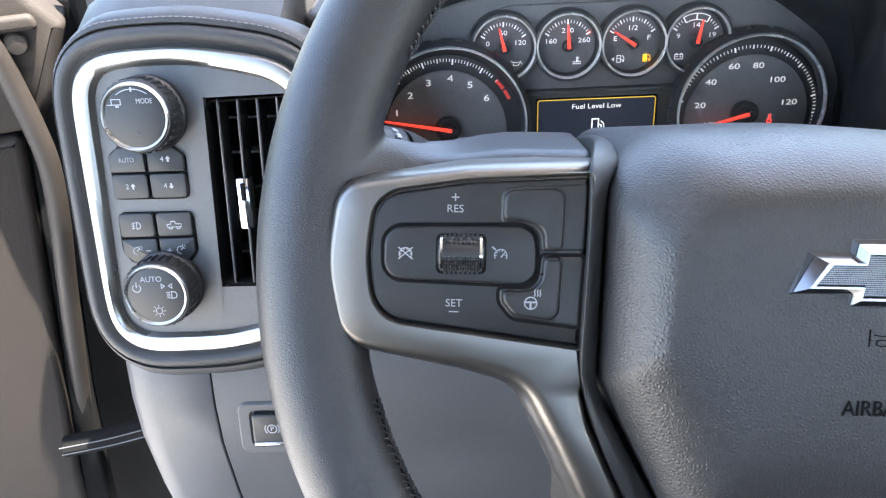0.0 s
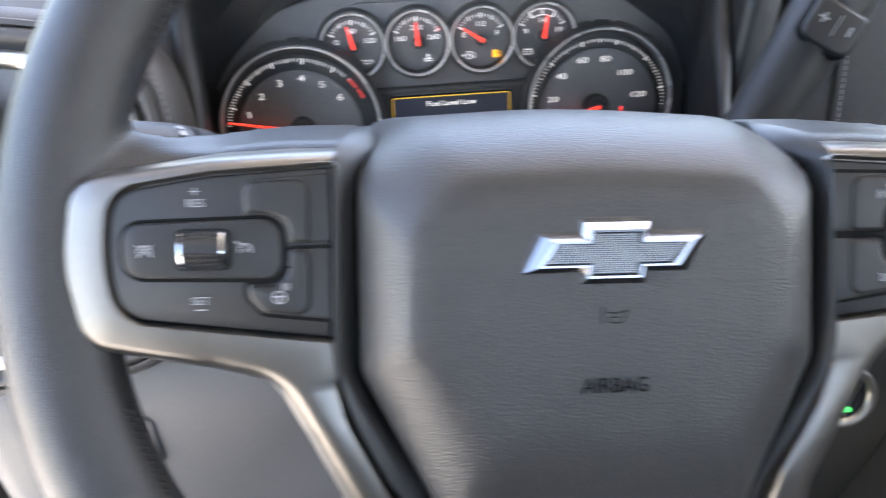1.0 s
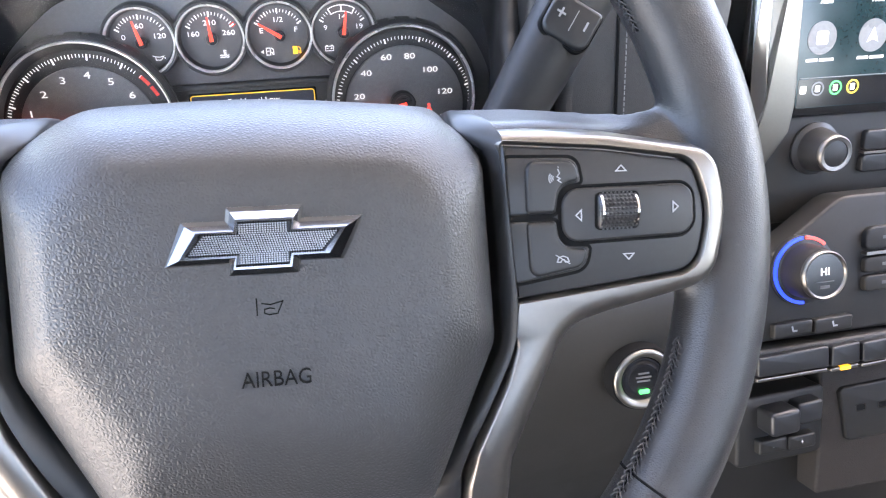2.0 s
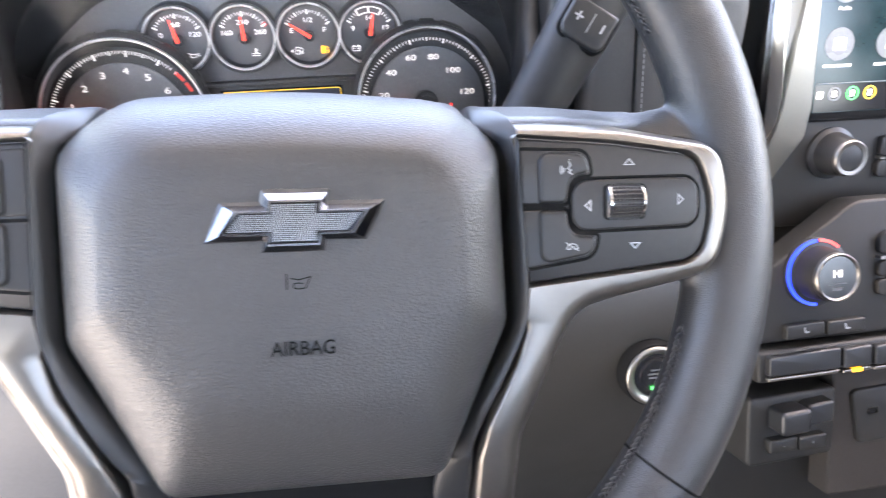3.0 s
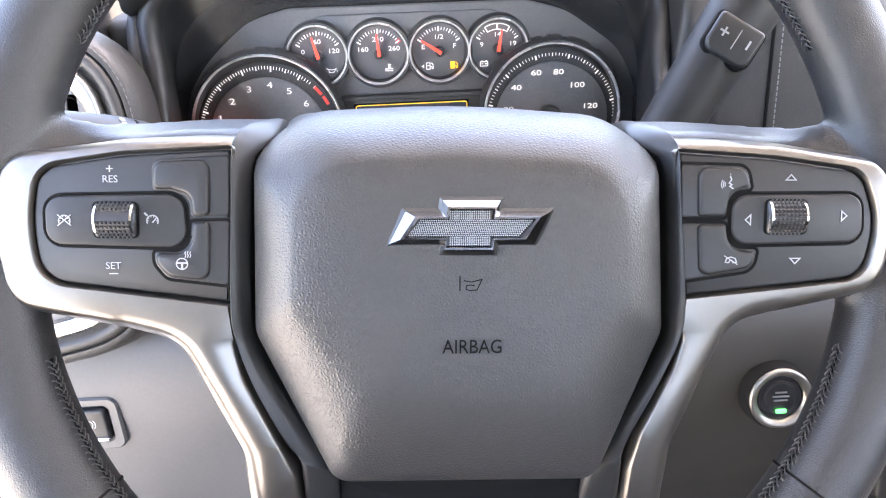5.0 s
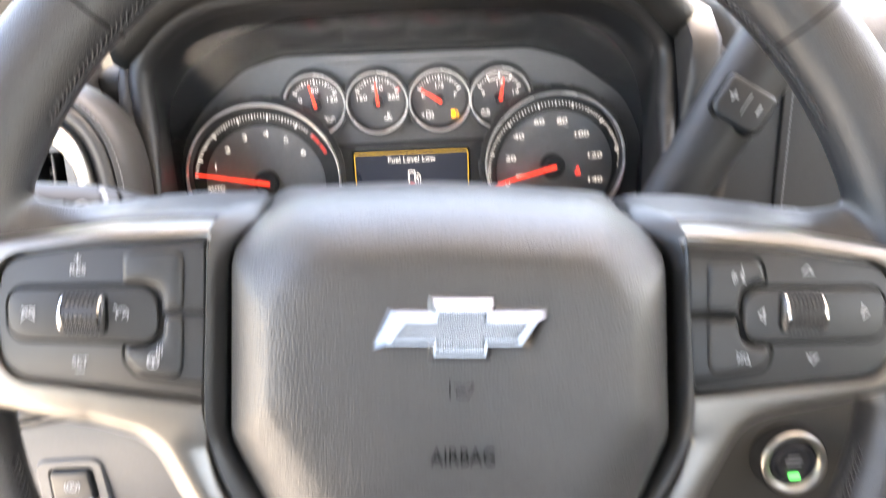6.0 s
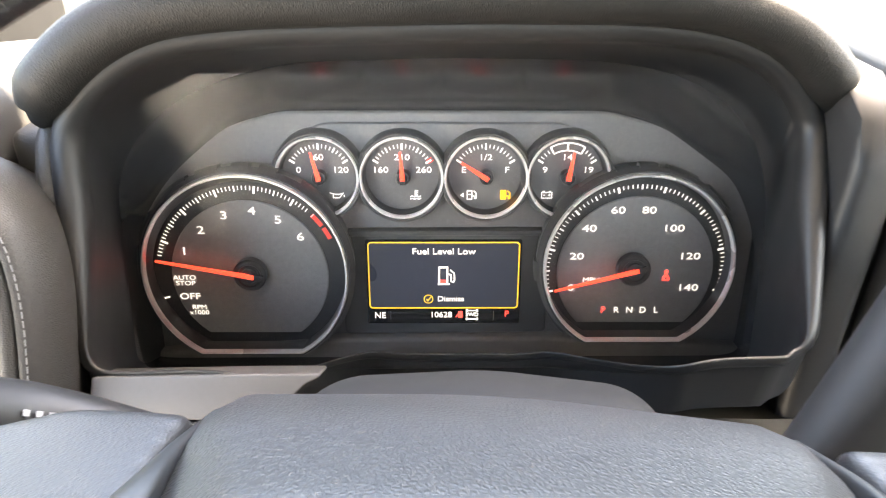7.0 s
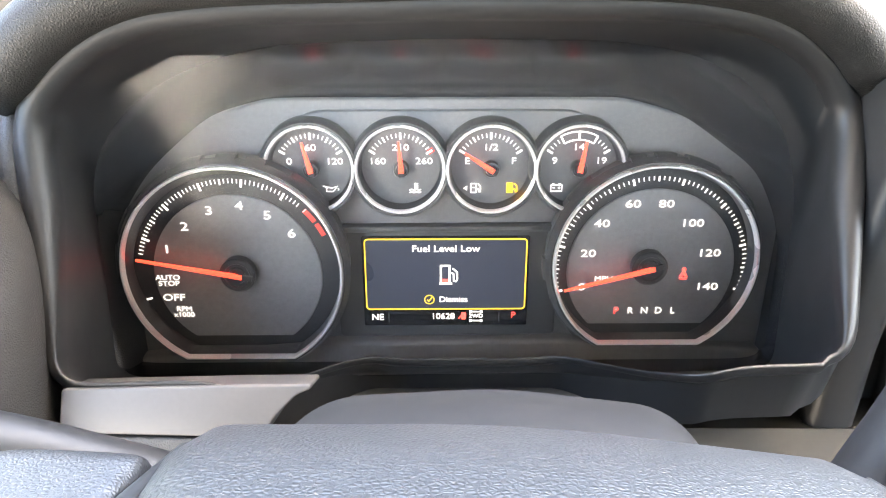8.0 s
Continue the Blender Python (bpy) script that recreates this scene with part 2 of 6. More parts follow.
def prism(pts, z0, z1, bevel=0.0, steps=3, bottom=True, bm=None):
    """A slab over an outline, from z0 to z1, its upper edge rounded."""
    own = bm is None
    bm = bmesh.new()if own else bm
    loops = [at_height(pts, z0)]
    if bevel > 0:
        for i in range(steps + 1):
            a = i / steps * math.pi / 2
            loops.append(at_height(inset(pts, bevel * (1 - math.cos(a))), z1 - bevel + bevel * math.sin(a)))
    else:
        loops.append(at_height(pts, z1))
    loft(bm, loops, bottom, True)
    return bm


def box(x0, x1, y0, y1, z0, z1, bevel=0.0, seg=3, bm=None):
    bm = bmesh.new() if bm is None else bm
    m = Matrix.Translation(((x0 + x1) / 2, (y0 + y1) / 2, (z0 + z1) / 2)) @ Matrix.Diagonal((x1 - x0, y1 - y0, z1 - z0, 1))
    got = bmesh.ops.create_cube(bm, size=1.0, matrix=m)
    if bevel:
        edges = list({e for v in got["verts"] for e in v.link_edges})
        bmesh.ops.bevel(bm, geom=edges, offset=bevel, segments=seg, profile=0.5, affect="EDGES")
    return bm


def lathe(profile, seg=48, bm=None, centre=(0, 0), cap=True, cut=None):
    """A turned form: profile of (radius, height), about the w axis; cut: a plane (place, normal) behind which it ends."""
    bm = bmesh.new() if bm is None else bm
    loops = [[Vector((centre[0] + r * math.cos(2 * math.pi * i / seg), centre[1] + r * math.sin(2 * math.pi * i / seg), h)) for i in range(seg)] for r, h in profile]
    loft(bm, loops, cap, cap)
    if cut:
        bmesh.ops.bisect_plane(bm, geom=bm.verts[:] + bm.edges[:] + bm.faces[:], plane_co=cut[0], plane_no=cut[1], clear_inner=True)
    return bm


def circle(cx, cy, r, seg=64, a0=0.0, a1=360.0):
    return [(cx + r * math.cos(radians(a0 + (a1 - a0) * i / seg)), cy + r * math.sin(radians(a0 + (a1 - a0) * i / seg))) for i in range(seg + (a1 - a0 < 360))]


def stroke(points, width, z=0.0, thick=0.0002, bm=None, closed=False):
    """A printed line through points, given in millimetres, width too."""
    bm = bmesh.new() if bm is None else bm
    pts = [Vector(p) * 0.001 for p in points]
    k, h = len(pts), width * 0.0005
    sides = []
    for i in range(k):
        a = pts[i - 1] if (i > 0 or closed) else None
        b = pts[(i + 1) % k] if (i < k - 1 or closed) else None
        d0 = (pts[i] - a).normalized() if a is not None else (b - pts[i]).normalized()
        d1 = (b - pts[i]).normalized() if b is not None else d0
        n0, n1 = Vector((-d0.y, d0.x)), Vector((-d1.y, d1.x))
        nn = n0 + n1
        nn = nn.normalized() if nn.length > 1e-6 else n0
        nn *= h / max(nn.dot(n0), 0.35)
        sides.append((pts[i] + nn, pts[i] - nn))
    rows = [[bm.verts.new((*l, z)), bm.verts.new((*r, z)), bm.verts.new((*r, z + thick)), bm.verts.new((*l, z + thick))] for l, r in sides]
    for i in range(k if closed else k - 1):
        a, b = rows[i], rows[(i + 1) % k]
        for j in range(4):
            bm.faces.new((a[j], a[(j + 1) % 4], b[(j + 1) % 4], b[j]))
    if not closed:
        bm.faces.new(rows[0])
        bm.faces.new(rows[-1][::-1])
    return bm


def text(name, words, x, y, size, material, parent, z=0.0, thick=0.0002, align="CENTER", label="", stretch=1.0, lean=0.0, at=None):
    """Letters of that capital height, in millimetres, centred on (x, y)."""
    cu = bpy.data.curves.new(name, "FONT")
    cu.body, cu.size, cu.align_x, cu.align_y, cu.extrude = words, size * 0.001 / 0.72, align, "CENTER", thick / 2
    cu.resolution_u = 3
    cu.shear = lean
    tmp = bpy.data.objects.new(name, cu)
    me = bpy.data.meshes.new_from_object(tmp)
    bpy.data.objects.remove(tmp)
    bpy.data.curves.remove(cu)
    me.transform(Matrix.Diagonal((stretch, 1, 1, 1)))
    me.materials.clear()
    me.materials.append(material)
    ob = new(name, me)
    ob.parent = parent
    ob.matrix_basis = (at if at is not None else Matrix()) @ Matrix.Translation((x * 0.001, y * 0.001, z + thick / 2))
    return tagged(ob, label)


def tube(path, radius, seg=10, bm=None, cap=True, flat=1.0):
    """A round bar along points in metres; radius a number or one for each point."""
    bm = bmesh.new() if bm is None else bm
    pts = [Vector(p) for p in path]
    loops, side = [], None
    for i, p in enumerate(pts):
        d = (pts[min(i + 1, len(pts) - 1)] - pts[max(i - 1, 0)]).normalized()
        if side is None:
            side = d.orthogonal().normalized()
        side = (side - side.dot(d) * d).normalized()
        up = d.cross(side)
        r = radius[i] if isinstance(radius, (list, tuple)) else radius
        loops.append([p + side * (r * math.cos(2 * math.pi * j / seg)) + up * (r * flat * math.sin(2 * math.pi * j / seg)) for j in range(seg)])
    loft(bm, loops, cap, cap)
    return bm


def smooth_path(points, n=8):
    """A smooth curve through points."""
    p = [Vector(q) for q in points]
    p = [2 * p[0] - p[1]] + p + [2 * p[-1] - p[-2]]
    out = []
    for i in range(1, len(p) - 2):
        for j in range(n):
            t = j / n
            out.append(0.5 * (2 * p[i] + (p[i + 1] - p[i - 1]) * t + (2 * p[i - 1] - 5 * p[i] + 4 * p[i + 1] - p[i + 2]) * t * t + (3 * p[i] - p[i - 1] - 3 * p[i + 1] + p[i + 2]) * t ** 3))
    return out + [p[-2]]


WHEEL = frame_of((0.0162, 0.2128, 1.3680), (0.99889, -0.02120, -0.04207), (0.04711, 0.44950, 0.89204))
CLUSTER = frame_of((0.0, 0.5500, 1.3000), (0.99989, 0.01492, 0), (-0.00233, 0.15640, 0.98769))
VENTS = tilted(-0.30, 0.415, 1.33, 18)
TOUCH = tilted(0.412, 0.487, 1.33, 15)
STACK = tilted(0.41, 0.42, 1.23, 25)
START = tilted(0.253, 0.377, 1.119, 20)


# ---- steering wheel ----
def shrink(bm, cx, cy, k):
    """Scales a printed sign about its middle, given in millimetres."""
    for v in bm.verts:
        v.co.x, v.co.y = cx * 0.001 + (v.co.x - cx * 0.001) * k, cy * 0.001 + (v.co.y - cy * 0.001) * k
    return bm


def steering_wheel():
    sw = thing("steering_wheel", WHEEL, "black leather steering wheel with silver spokes and button pads", "steering wheel")
    # rim
    bm = bmesh.new()
    R, A, B, W0, V0, N = 0.1765, 0.0170, 0.0159, -0.0165, 0.0068, 180
    def tube_point(a, b, grow=0.0):
        swell = 0.0012 * max(0.0, math.cos(2 * (a - radians(0)))) 
        r = (A + swell + grow) * math.cos(b)
        u, v = (R + r) * math.cos(a), (R + r) * math.sin(a)
        # the rim leans a little against the hub
        return Vector((u, V0 + v, W0 + (B + grow) * math.sin(b) - 0.030 * u - 0.115 * v))
    loops = []
    for i in range(N):
        a = 2 * math.pi * i / N
        loops.append([tube_point(a, 2 * math.pi * j / 28) for j in range(28)])
    loft(bm, loops + [loops[0]])
    # leather-covered spokes run into the rim with a tight fillet
    for s in (-1, 1):
        sections = []
        for i in range(33):
            t = i / 32
            flare = min(1.0, max(0.0, (t - 0.52) / 0.36)) ** 2.4
            join = min(1.0, max(0.0, (t - 0.42) / 0.50))
            join = join * join * (3 - 2 * join)
            deep = min(1.0, max(0.0, (t - 0.25) / 0.55))
            deep = deep * deep * (3 - 2 * deep)
            back = -0.080 + 0.044 * deep
            high = 0.0552 - 0.0057 * deep + 0.007 * flare
            low = -0.019 - 0.003 * flare
            front = -0.0175
            ring = rpoly([(high * 1000, back * 1000 + 4, 7), (high * 1000 - 9 * (1 - flare * 0.6), front * 1000 - 6, 7), (high * 1000 - 16, front * 1000, 6), (low * 1000, front * 1000, 6), (low * 1000, back * 1000, 8), (high * 1000 - 8, back * 1000, 6)], 3)
            section = []
            for v, w in ring:
                # the end of the spoke dives into the middle of the rim and takes on its lean
                end_u = math.sqrt(R * R - (v - V0) ** 2)
                u = s * (0.0770 + t * (end_u - 0.0770))
                heart = W0 - 0.030 * s * end_u - 0.115 * (v - V0)
                inside = heart + 0.0085 * max(-1.0, min(1.0, 2 * (w - back) / (front - back) - 1))
                section.append(Vector((u, v, w + (inside - w) * join)))
            sections.append(section)
        loft(bm, sections, True, True)
    rim = part("rim", bm, LEATHER, sw, "black leather wrapped rim and spokes", 180)
    fuse = rim.modifiers.new("fuse", "REMESH")
    fuse.mode, fuse.voxel_size, fuse.use_smooth_shade = "VOXEL", 0.0015, True
    ease = rim.modifiers.new("ease", "SMOOTH")
    ease.factor, ease.iterations = 0.5, 22
    # seams across the rim
    for deg in (40, 139.5, 216, 324):
        bm = bmesh.new()
        a = radians(deg)
        loft(bm, [[tube_point(a + d, 2 * math.pi * j / 28, g) for j in range(28)] for d, g in ((-0.0034, -0.0004), (-0.0028, 0.0003), (0, 0.0001), (0.0028, 0.0003), (0.0034, -0.0004))])
        part("seam", bm, GAP, rim, "dark leather seam")
    # laced stitching on the inner side: a groove with crossed threads over it
    groove, lace = bmesh.new(), bmesh.new()
    for lo, hi in ((27, 153), (197, 343)):
        k = int((hi - lo) / 1.2)
        loft(groove, [[tube_point(radians(lo + (hi - lo) * i / k), radians(c), g) for c, g in ((164, -0.0005), (165, 0.0001), (167, 0.0), (169, 0.0001), (170, -0.0005))] for i in range(k + 1)], closed=False)
        deg = lo
        while deg < hi:
            wob = 0.5 * math.sin(deg * 2.7)
            for c0, c1, run in ((158.5, 167.5, 1.2), (175.5, 166.5, 1.2)):
                a0, a1 = radians(deg), radians(deg + run)
                path = [tube_point(a0, radians(c0 + wob), -0.0001), tube_point(a0 + (a1 - a0) * 0.12, radians(c0 + wob + (c1 - c0) * 0.2), 0.0007), tube_point(a0 + (a1 - a0) * 0.7, radians(c0 + (c1 - c0) * 0.75), 0.0009), tube_point(a1, radians(c1), 0.0001)]
                tube(path, 0.00030, 5, lace)
            deg += 0.95 + 0.12 * math.sin(deg * 1.9)
    part("stitch_groove", groove, GAP, rim, "dark leather seam")
    tagged(part("stitching", lace, THREAD, rim, "charcoal laced stitching"), kind="stuff")

    # centre housing: two cheeks beside the cover, a lip below it and the dark core behind
    def droop(v):
        return 2.2 * (-0.05 - v) ** 2 + 0.05 * (-0.05 - v) if v < -0.05 else 0.0
    part("core", box(-0.068, 0.066, -0.118, 0.040, -0.085, -0.024, 0.006, 2), GAP, sw, "black core behind the cover")
    rails = {
        -1: ([(-77.5, 50.5, -88), (-77.5, 51, -60), (-77.5, 50.6, -40), (-78.5, 49.6, -24), (-80.6, 47.0, -11), (-82.2, 43.6, -2.5), (-83.0, 37, 2.6), (-83.1, 19, 4.4), (-84.2, -20, 4.4), (-82.6, -33, 3.2), (-78.5, -46, 2.5), (-72.5, -60, 1), (-66, -73, -1.5), (-62, -79, -3), (-60.5, -87, -5), (-60.4, -128, -20)],
             [(-73.5, 51, -88), (-73, 52, -60), (-71, 51.2, -40), (-70, 48.2, -27), (-70.5, 43.6, -16), (-73.5, 39, -8), (-76.2, 32, -3), (-77.2, 10, -1.5), (-77.6, -20, -1.5), (-77.2, -31, -2), (-72.5, -43, -2.5), (-64.5, -58, -4), (-56, -73, -6), (-50, -84, -8), (-47.5, -91, -10), (-46, -128, -24)]),
        1: ([(75.5, 50.5, -88), (75.5, 51, -60), (75.5, 50.6, -40), (76.2, 49.4, -24), (78.2, 46.6, -11), (79.4, 43, -2.5), (80, 37, 2.6), (80.6, 19, 4.4), (83.6, -17, 4.4), (82.7, -31, 3.2), (77.8, -44, 2.5), (72.5, -56.5, 1), (66.8, -69.5, -1.5), (63.7, -79, -3), (63.6, -88, -5), (64.8, -128, -20)],
            [(72, 51, -88), (71.5, 52, -60), (69, 51, -40), (67, 47.8, -27), (67.5, 43, -16), (71.5, 38.6, -8), (75.5, 32, -3), (77, 10, -1.5), (78.3, -20, -1.5), (78.3, -31, -2), (74.3, -41, -2.5), (66.3, -57, -4), (58, -73, -6), (53.5, -82, -8), (50, -91, -10), (47, -128, -24)]),
    }
    for s in (-1, 1):
        outer, inner = (smooth_path(mm(rail), 6) for rail in rails[s])
        bm = bmesh.new()
        sections = []
        for o, n in zip(outer, inner):
            k = min(1.0, max(0.0, (o.y - 0.038) / 0.011))
            k = k * k * (3 - 2 * k)
            down = Vector((0, -k, -(1 - k))).normalized()
            row = [o + down * 0.022, o + down * 0.0016, o.lerp(n, 0.03) + down * 0.0006]
            row += [o.lerp(n, t) - down * (0.0011 * math.sin(math.pi * t)) for t in (0.1, 0.22, 0.4, 0.6, 0.8, 0.94)]
            row += [n + down * 0.0006, n + down * 0.018]
            sections.append(row)
        loft(bm, sections, closed=False)
        part("cheek", bm, CHEEK, sw, "smooth black housing cheek", 50)
    # airbag cover
    def cover_of(top, side, low, round_top):
        return rpoly([(-side + 1, top - 3, round_top), (-2, top + 1, 400), (side - 4, top - 4, round_top), (side, -30, 13), (51, low, 9), (-47, low, 9), (-side, -30, 13)], 8, 5)
    crease = rpoly([(-57, 32, 22), (-2, 34, 100), (55, 31, 22), (57, -18, 12), (39, -47, 10), (-34, -48, 10), (-59, -16, 12)], 8, 5)
    edge = cover_of(56.5, 76.5, -87, 26)
    bm = bmesh.new()
    loops = [at_height(cover_of(57.6, 77, -84, 10), -0.092), at_height(cover_of(59.0, 79, -84, 12), -0.076), at_height(cover_of(58.4, 78, -85, 14), -0.060)]
    face_w = 0.0195
    rows = []
    for i in range(0, 15):
        a = i / 14 * math.pi / 2
        ring = []
        for p, q in zip(edge, crease):
            k = min(1.0, max(0.0, (p[1] - 0.030) / 0.024))
            k = k * k * (3 - 2 * k)
            low = min(1.0, max(0.0, (-0.030 - p[1]) / 0.05))
            drop = 0.024 + 0.034 * k - 0.004 * low
            off = math.sin(a)
            w = face_w - drop * (0.30 * off * (1 - 0.3 * k) + (0.70 + 0.09 * k) * (1 - math.cos(a)))
            ring.append(Vector((q[0] + (p[0] - q[0]) * off, q[1] + (p[1] - q[1]) * off, w)))
        rows.append(ring)
    loops += rows[::-1]
    top = rows[0]
    mid = sum(top, Vector()) / len(top)
    for t in (0.15, 0.35, 0.6, 0.85):
        loops.append([Vector((q.x + (mid.x - q.x) * t, q.y + (mid.y - q.y) * t, q.z + 0.0022 * math.sin(t * math.pi / 2))) for q in top])
    loft(bm, loops, False, True)
    cover = part("airbag_cover", bm, COVER, sw, "grained dark grey airbag cover", 60)
    # badge
    cx, cy = 1.6, 10.6
    def bow(k):
        b, c, h, l0, l1 = 4.9 - k * 0.85, 9.2 - k * 0.8, 8.5 - k, 26.4 - (2.2 if k > 0 else 1.2) * k, 21.0 - (1.9 if k > 0 else 1.0) * k
        return [(cx - l0, cy - b), (cx - c, cy - b), (cx - c - 0.6, cy - h), (cx + c - 0.6, cy - h), (cx + c, cy - b), (cx + l1, cy - b), (cx + l0, cy + b), (cx + c, cy + b), (cx + c + 0.6, cy + h), (cx - c + 0.6, cy + h), (cx - c, cy + b), (cx - l1, cy + b)]
    zz = 0.0212
    bm = bmesh.new()
    loft(bm, [at_height(mm(bow(-2.0)), zz - 0.004), at_height(mm(bow(-2.0)), zz - 0.0004), at_height(mm(bow(-0.6)), zz + 0.0006)], True, True)
    part("badge_base", bm, HOUSING, cover, "dark grey badge base", 20)
    bm = bmesh.new()
    loft(bm, [at_height(mm(bow(-0.7)), zz), at_height(mm(bow(-0.7)), zz + 0.0012), at_height(mm(bow(1.3)), zz + 0.0036), at_height(mm(bow(2.0)), zz + 0.0036), at_height(mm(bow(2.5)), zz + 0.0020)], True, False)
    part("badge", bm, DARKCHROME, cover, "chrome cross-shaped badge with black mesh centre", 20)
    part("badge_insert", prism(mm(bow(2.4)), zz, zz + 0.0021), GLOSS, cover, "black mesh insert")
    bm = bmesh.new()
    for j in range(-9, 10):
        y = j * 0.62
        x0, x1 = (-19.0 + 0.9 * y, 19.0 + 0.9 * y) if abs(y) < 2.6 else (-6.9, 6.9)
        count = int((x1 - x0) / 0.72)
        for i in range(count):
            a, b = x0 + (x1 - x0) * i / count, x0 + (x1 - x0) * (i + 0.62) / count
            box((cx + a) * 0.001, (cx + b) * 0.001, (cy + y - 0.19) * 0.001, (cy + y + 0.19) * 0.001, zz + 0.0019, zz + 0.0025, bm=bm)
    part("badge_mesh", bm, MESHGREY, cover)
    # raised horn sign and word, near-black to paint in the shade of the embossing
    z = 0.0216
    bm = stroke([(-1.7, -5.8), (-1.7, -11)], 0.42, z - 0.0002, 0.0005)
    stroke([(-0.4, -7.4), (2.2, -7.9), (5.8, -7.0), (4.9, -9.0), (4.2, -10.6), (1.8, -10.9), (0.4, -10.4), (0.5, -9.2), (2.0, -8.9), (3.4, -9.2)], 0.36, z - 0.0002, 0.0005, bm)
    part("horn_sign", bm, GAP, cover, "moulded horn sign blackened for emboss shade")
    text("lettering", "AIRBAG", 2.8, -30.7, 5.0, GAP, cover, 0.0203, 0.0010, label="moulded lettering blackened for emboss shade", stretch=0.86)
    # lower clip edge of the cover
    part("lower_lip", prism(rpoly([(-47, -128, 3), (49, -128, 3), (53, -89.5, 3), (-49, -89.8, 3)]), -0.045, -0.014, 0.003), GAP, sw, "black lower housing lip")

    # silver bezels with their legs, and the button pads
    for s in (-1, 1):
        if s < 0:
            body = [(-76, 44, 1), (-122, 41.8, 60), (-166, 36, 13), (-171, 8, 60), (-167, -21, 16), (-126, -29.0, 40), (-106, -34.5, 16), (-96.5, -52.5, 30), (-84.5, -78, 18), (-83.5, -98, 20), (-82.5, -150, 1), (-58, -150, 1), (-60.9, -86, 14), (-66.5, -73, 16), (-79, -46, 30), (-82, -34, 2), (-78, -30, 1)]
            pad = [(-82.6, 37.9, 1), (-122, 35.6, 80), (-151.5, 31, 11), (-154.5, 11, 60), (-152, -10, 12), (-120, -14, 80), (-84.2, -18.5, 1)]
        else:
            body = [(72.8, 43.6, 1), (118, 41.6, 60), (160, 35, 13), (166, 12, 60), (161, -16, 16), (122, -24.0, 40), (105, -28.5, 16), (95.5, -48, 30), (84.5, -77, 18), (83.4, -98, 20), (84, -150, 1), (62, -150, 1), (63.9, -84, 14), (67, -69.5, 16), (78.5, -44, 30), (81.8, -32, 2), (76.8, -28, 1)]
            pad = [(79.2, 37.4, 1), (116, 35, 80), (149, 30.5, 10), (156, 12, 40), (151.5, -9.5, 11), (118, -13, 80), (83.2, -16.5, 1)]
        ho, po = rpoly(body, 8, 1), rpoly(pad, 8)
        bm = bmesh.new()
        loops = [at_height(inset(ho, -0.002), -0.034), at_height(ho, -0.012)]
        # the lower and outer sides fall away in a broad slope, the upper and inner ones are tight
        slope = [(0.9, 0.9, 0.95, 1.0, 1.2, 1.6, 1.9, 2.0, 2.1, 2.1, 2.1, 0.7, 0.6, 0.6, 0.6, 0.6, 0.9)[j // 10] for j in range(len(ho))]
        for _ in range(30):
            slope = [(slope[j - 1] + 2 * slope[j] + slope[(j + 1) % len(ho)]) / 4 for j in range(len(ho))]
        for i in range(1, 7):
            a = i / 6 * math.pi / 2
            ring = [(p[0] + (q[0] - p[0]) * f, p[1] + (q[1] - p[1]) * f) for p, q, f in zip(ho, inset(ho, 0.0048 * (1 - math.cos(a))), slope)]
            loops.append(at_height(ring, -0.012 + 0.0145 * math.sin(a)))
        rings = loft(bm, loops, True, False)
        loft(bm, [at_height(inset(po, -0.0011), 0.0026), at_height(inset(po, -0.0005), 0.0018), at_height(po, -0.003)], False, True)
        edge_loop = [e for e in bm.edges if e.is_boundary]
        bmesh.ops.triangle_fill(bm, use_beauty=True, use_dissolve=False, edges=edge_loop)
        # its inner end dives under the cheek
        for v in {v for ring in rings for v in ring if v.is_valid}:
            if abs(v.co.x) < (0.0832 if s < 0 else 0.0822) and v.co.y > -0.0312:
                v.co.z -= 0.014
        for v in bm.verts:
            v.co.z -= droop(v.co.y)
        part("bezel", bm, SATIN, sw, "satin silver spoke bezel", 40)
        # the button pad
        bp = part("button_pad", prism(inset(po, 0.0006), -0.004, 0.0012, 0.0010), BUTTON, sw, "black button pad")
        if s < 0:
            isl = [(-149, 20.5, 6), (-100, 21.5, 6), (-99, 2, 6), (-149, 3.5, 6)]
            thumb, subs = (-123.9, 12.1), ([(-111.5, 34, 4), (-83.2, 35.8, 1.6), (-83.6, 13.3, 1.6), (-98.3, 12.8, 2), (-98.3, 20, 6), (-105, 22, 2), (-111.5, 22, 2)], [(-98, 12, 1.6), (-83.6, 12.2, 1.6), (-84.4, -12.2, 1.6), (-107, -9.5, 5), (-111.5, -4, 5), (-111.5, 1.2, 1.6), (-99, 1.0, 5)])
        else:
            isl = [(100, 21.5, 6), (149, 22, 6), (150, 4, 6), (100.5, 3, 6)]
            thumb, subs = (120.2, 13.4), ([(80, 33.2, 1.6), (106, 32.5, 5), (108, 23.2, 1.6), (100, 22.2, 5), (98.6, 12.6, 2), (81, 12.6, 1.6)], [(81, 11.4, 1.6), (98.7, 11.4, 2), (100, 2.4, 5), (111, 1.6, 1.6), (109.5, -7, 6), (83, -11, 1.6)])
        part("button_gap", prism(inset(rpoly(isl), -0.0012), 0.001, 0.00150), GAP, bp)
        part("button", prism(rpoly(isl), 0.001, 0.0026, 0.0009), BUTTON, bp)
        for n, c in enumerate(subs):
            if s > 0 or n:
                part("button_gap", prism(inset(rpoly(c), -0.0006), 0.001, 0.00145), GAP, bp)
            part("button", prism(inset(rpoly(c), 0.0002), 0.0004, 0.0017, 0.0010), BUTTON, bp)
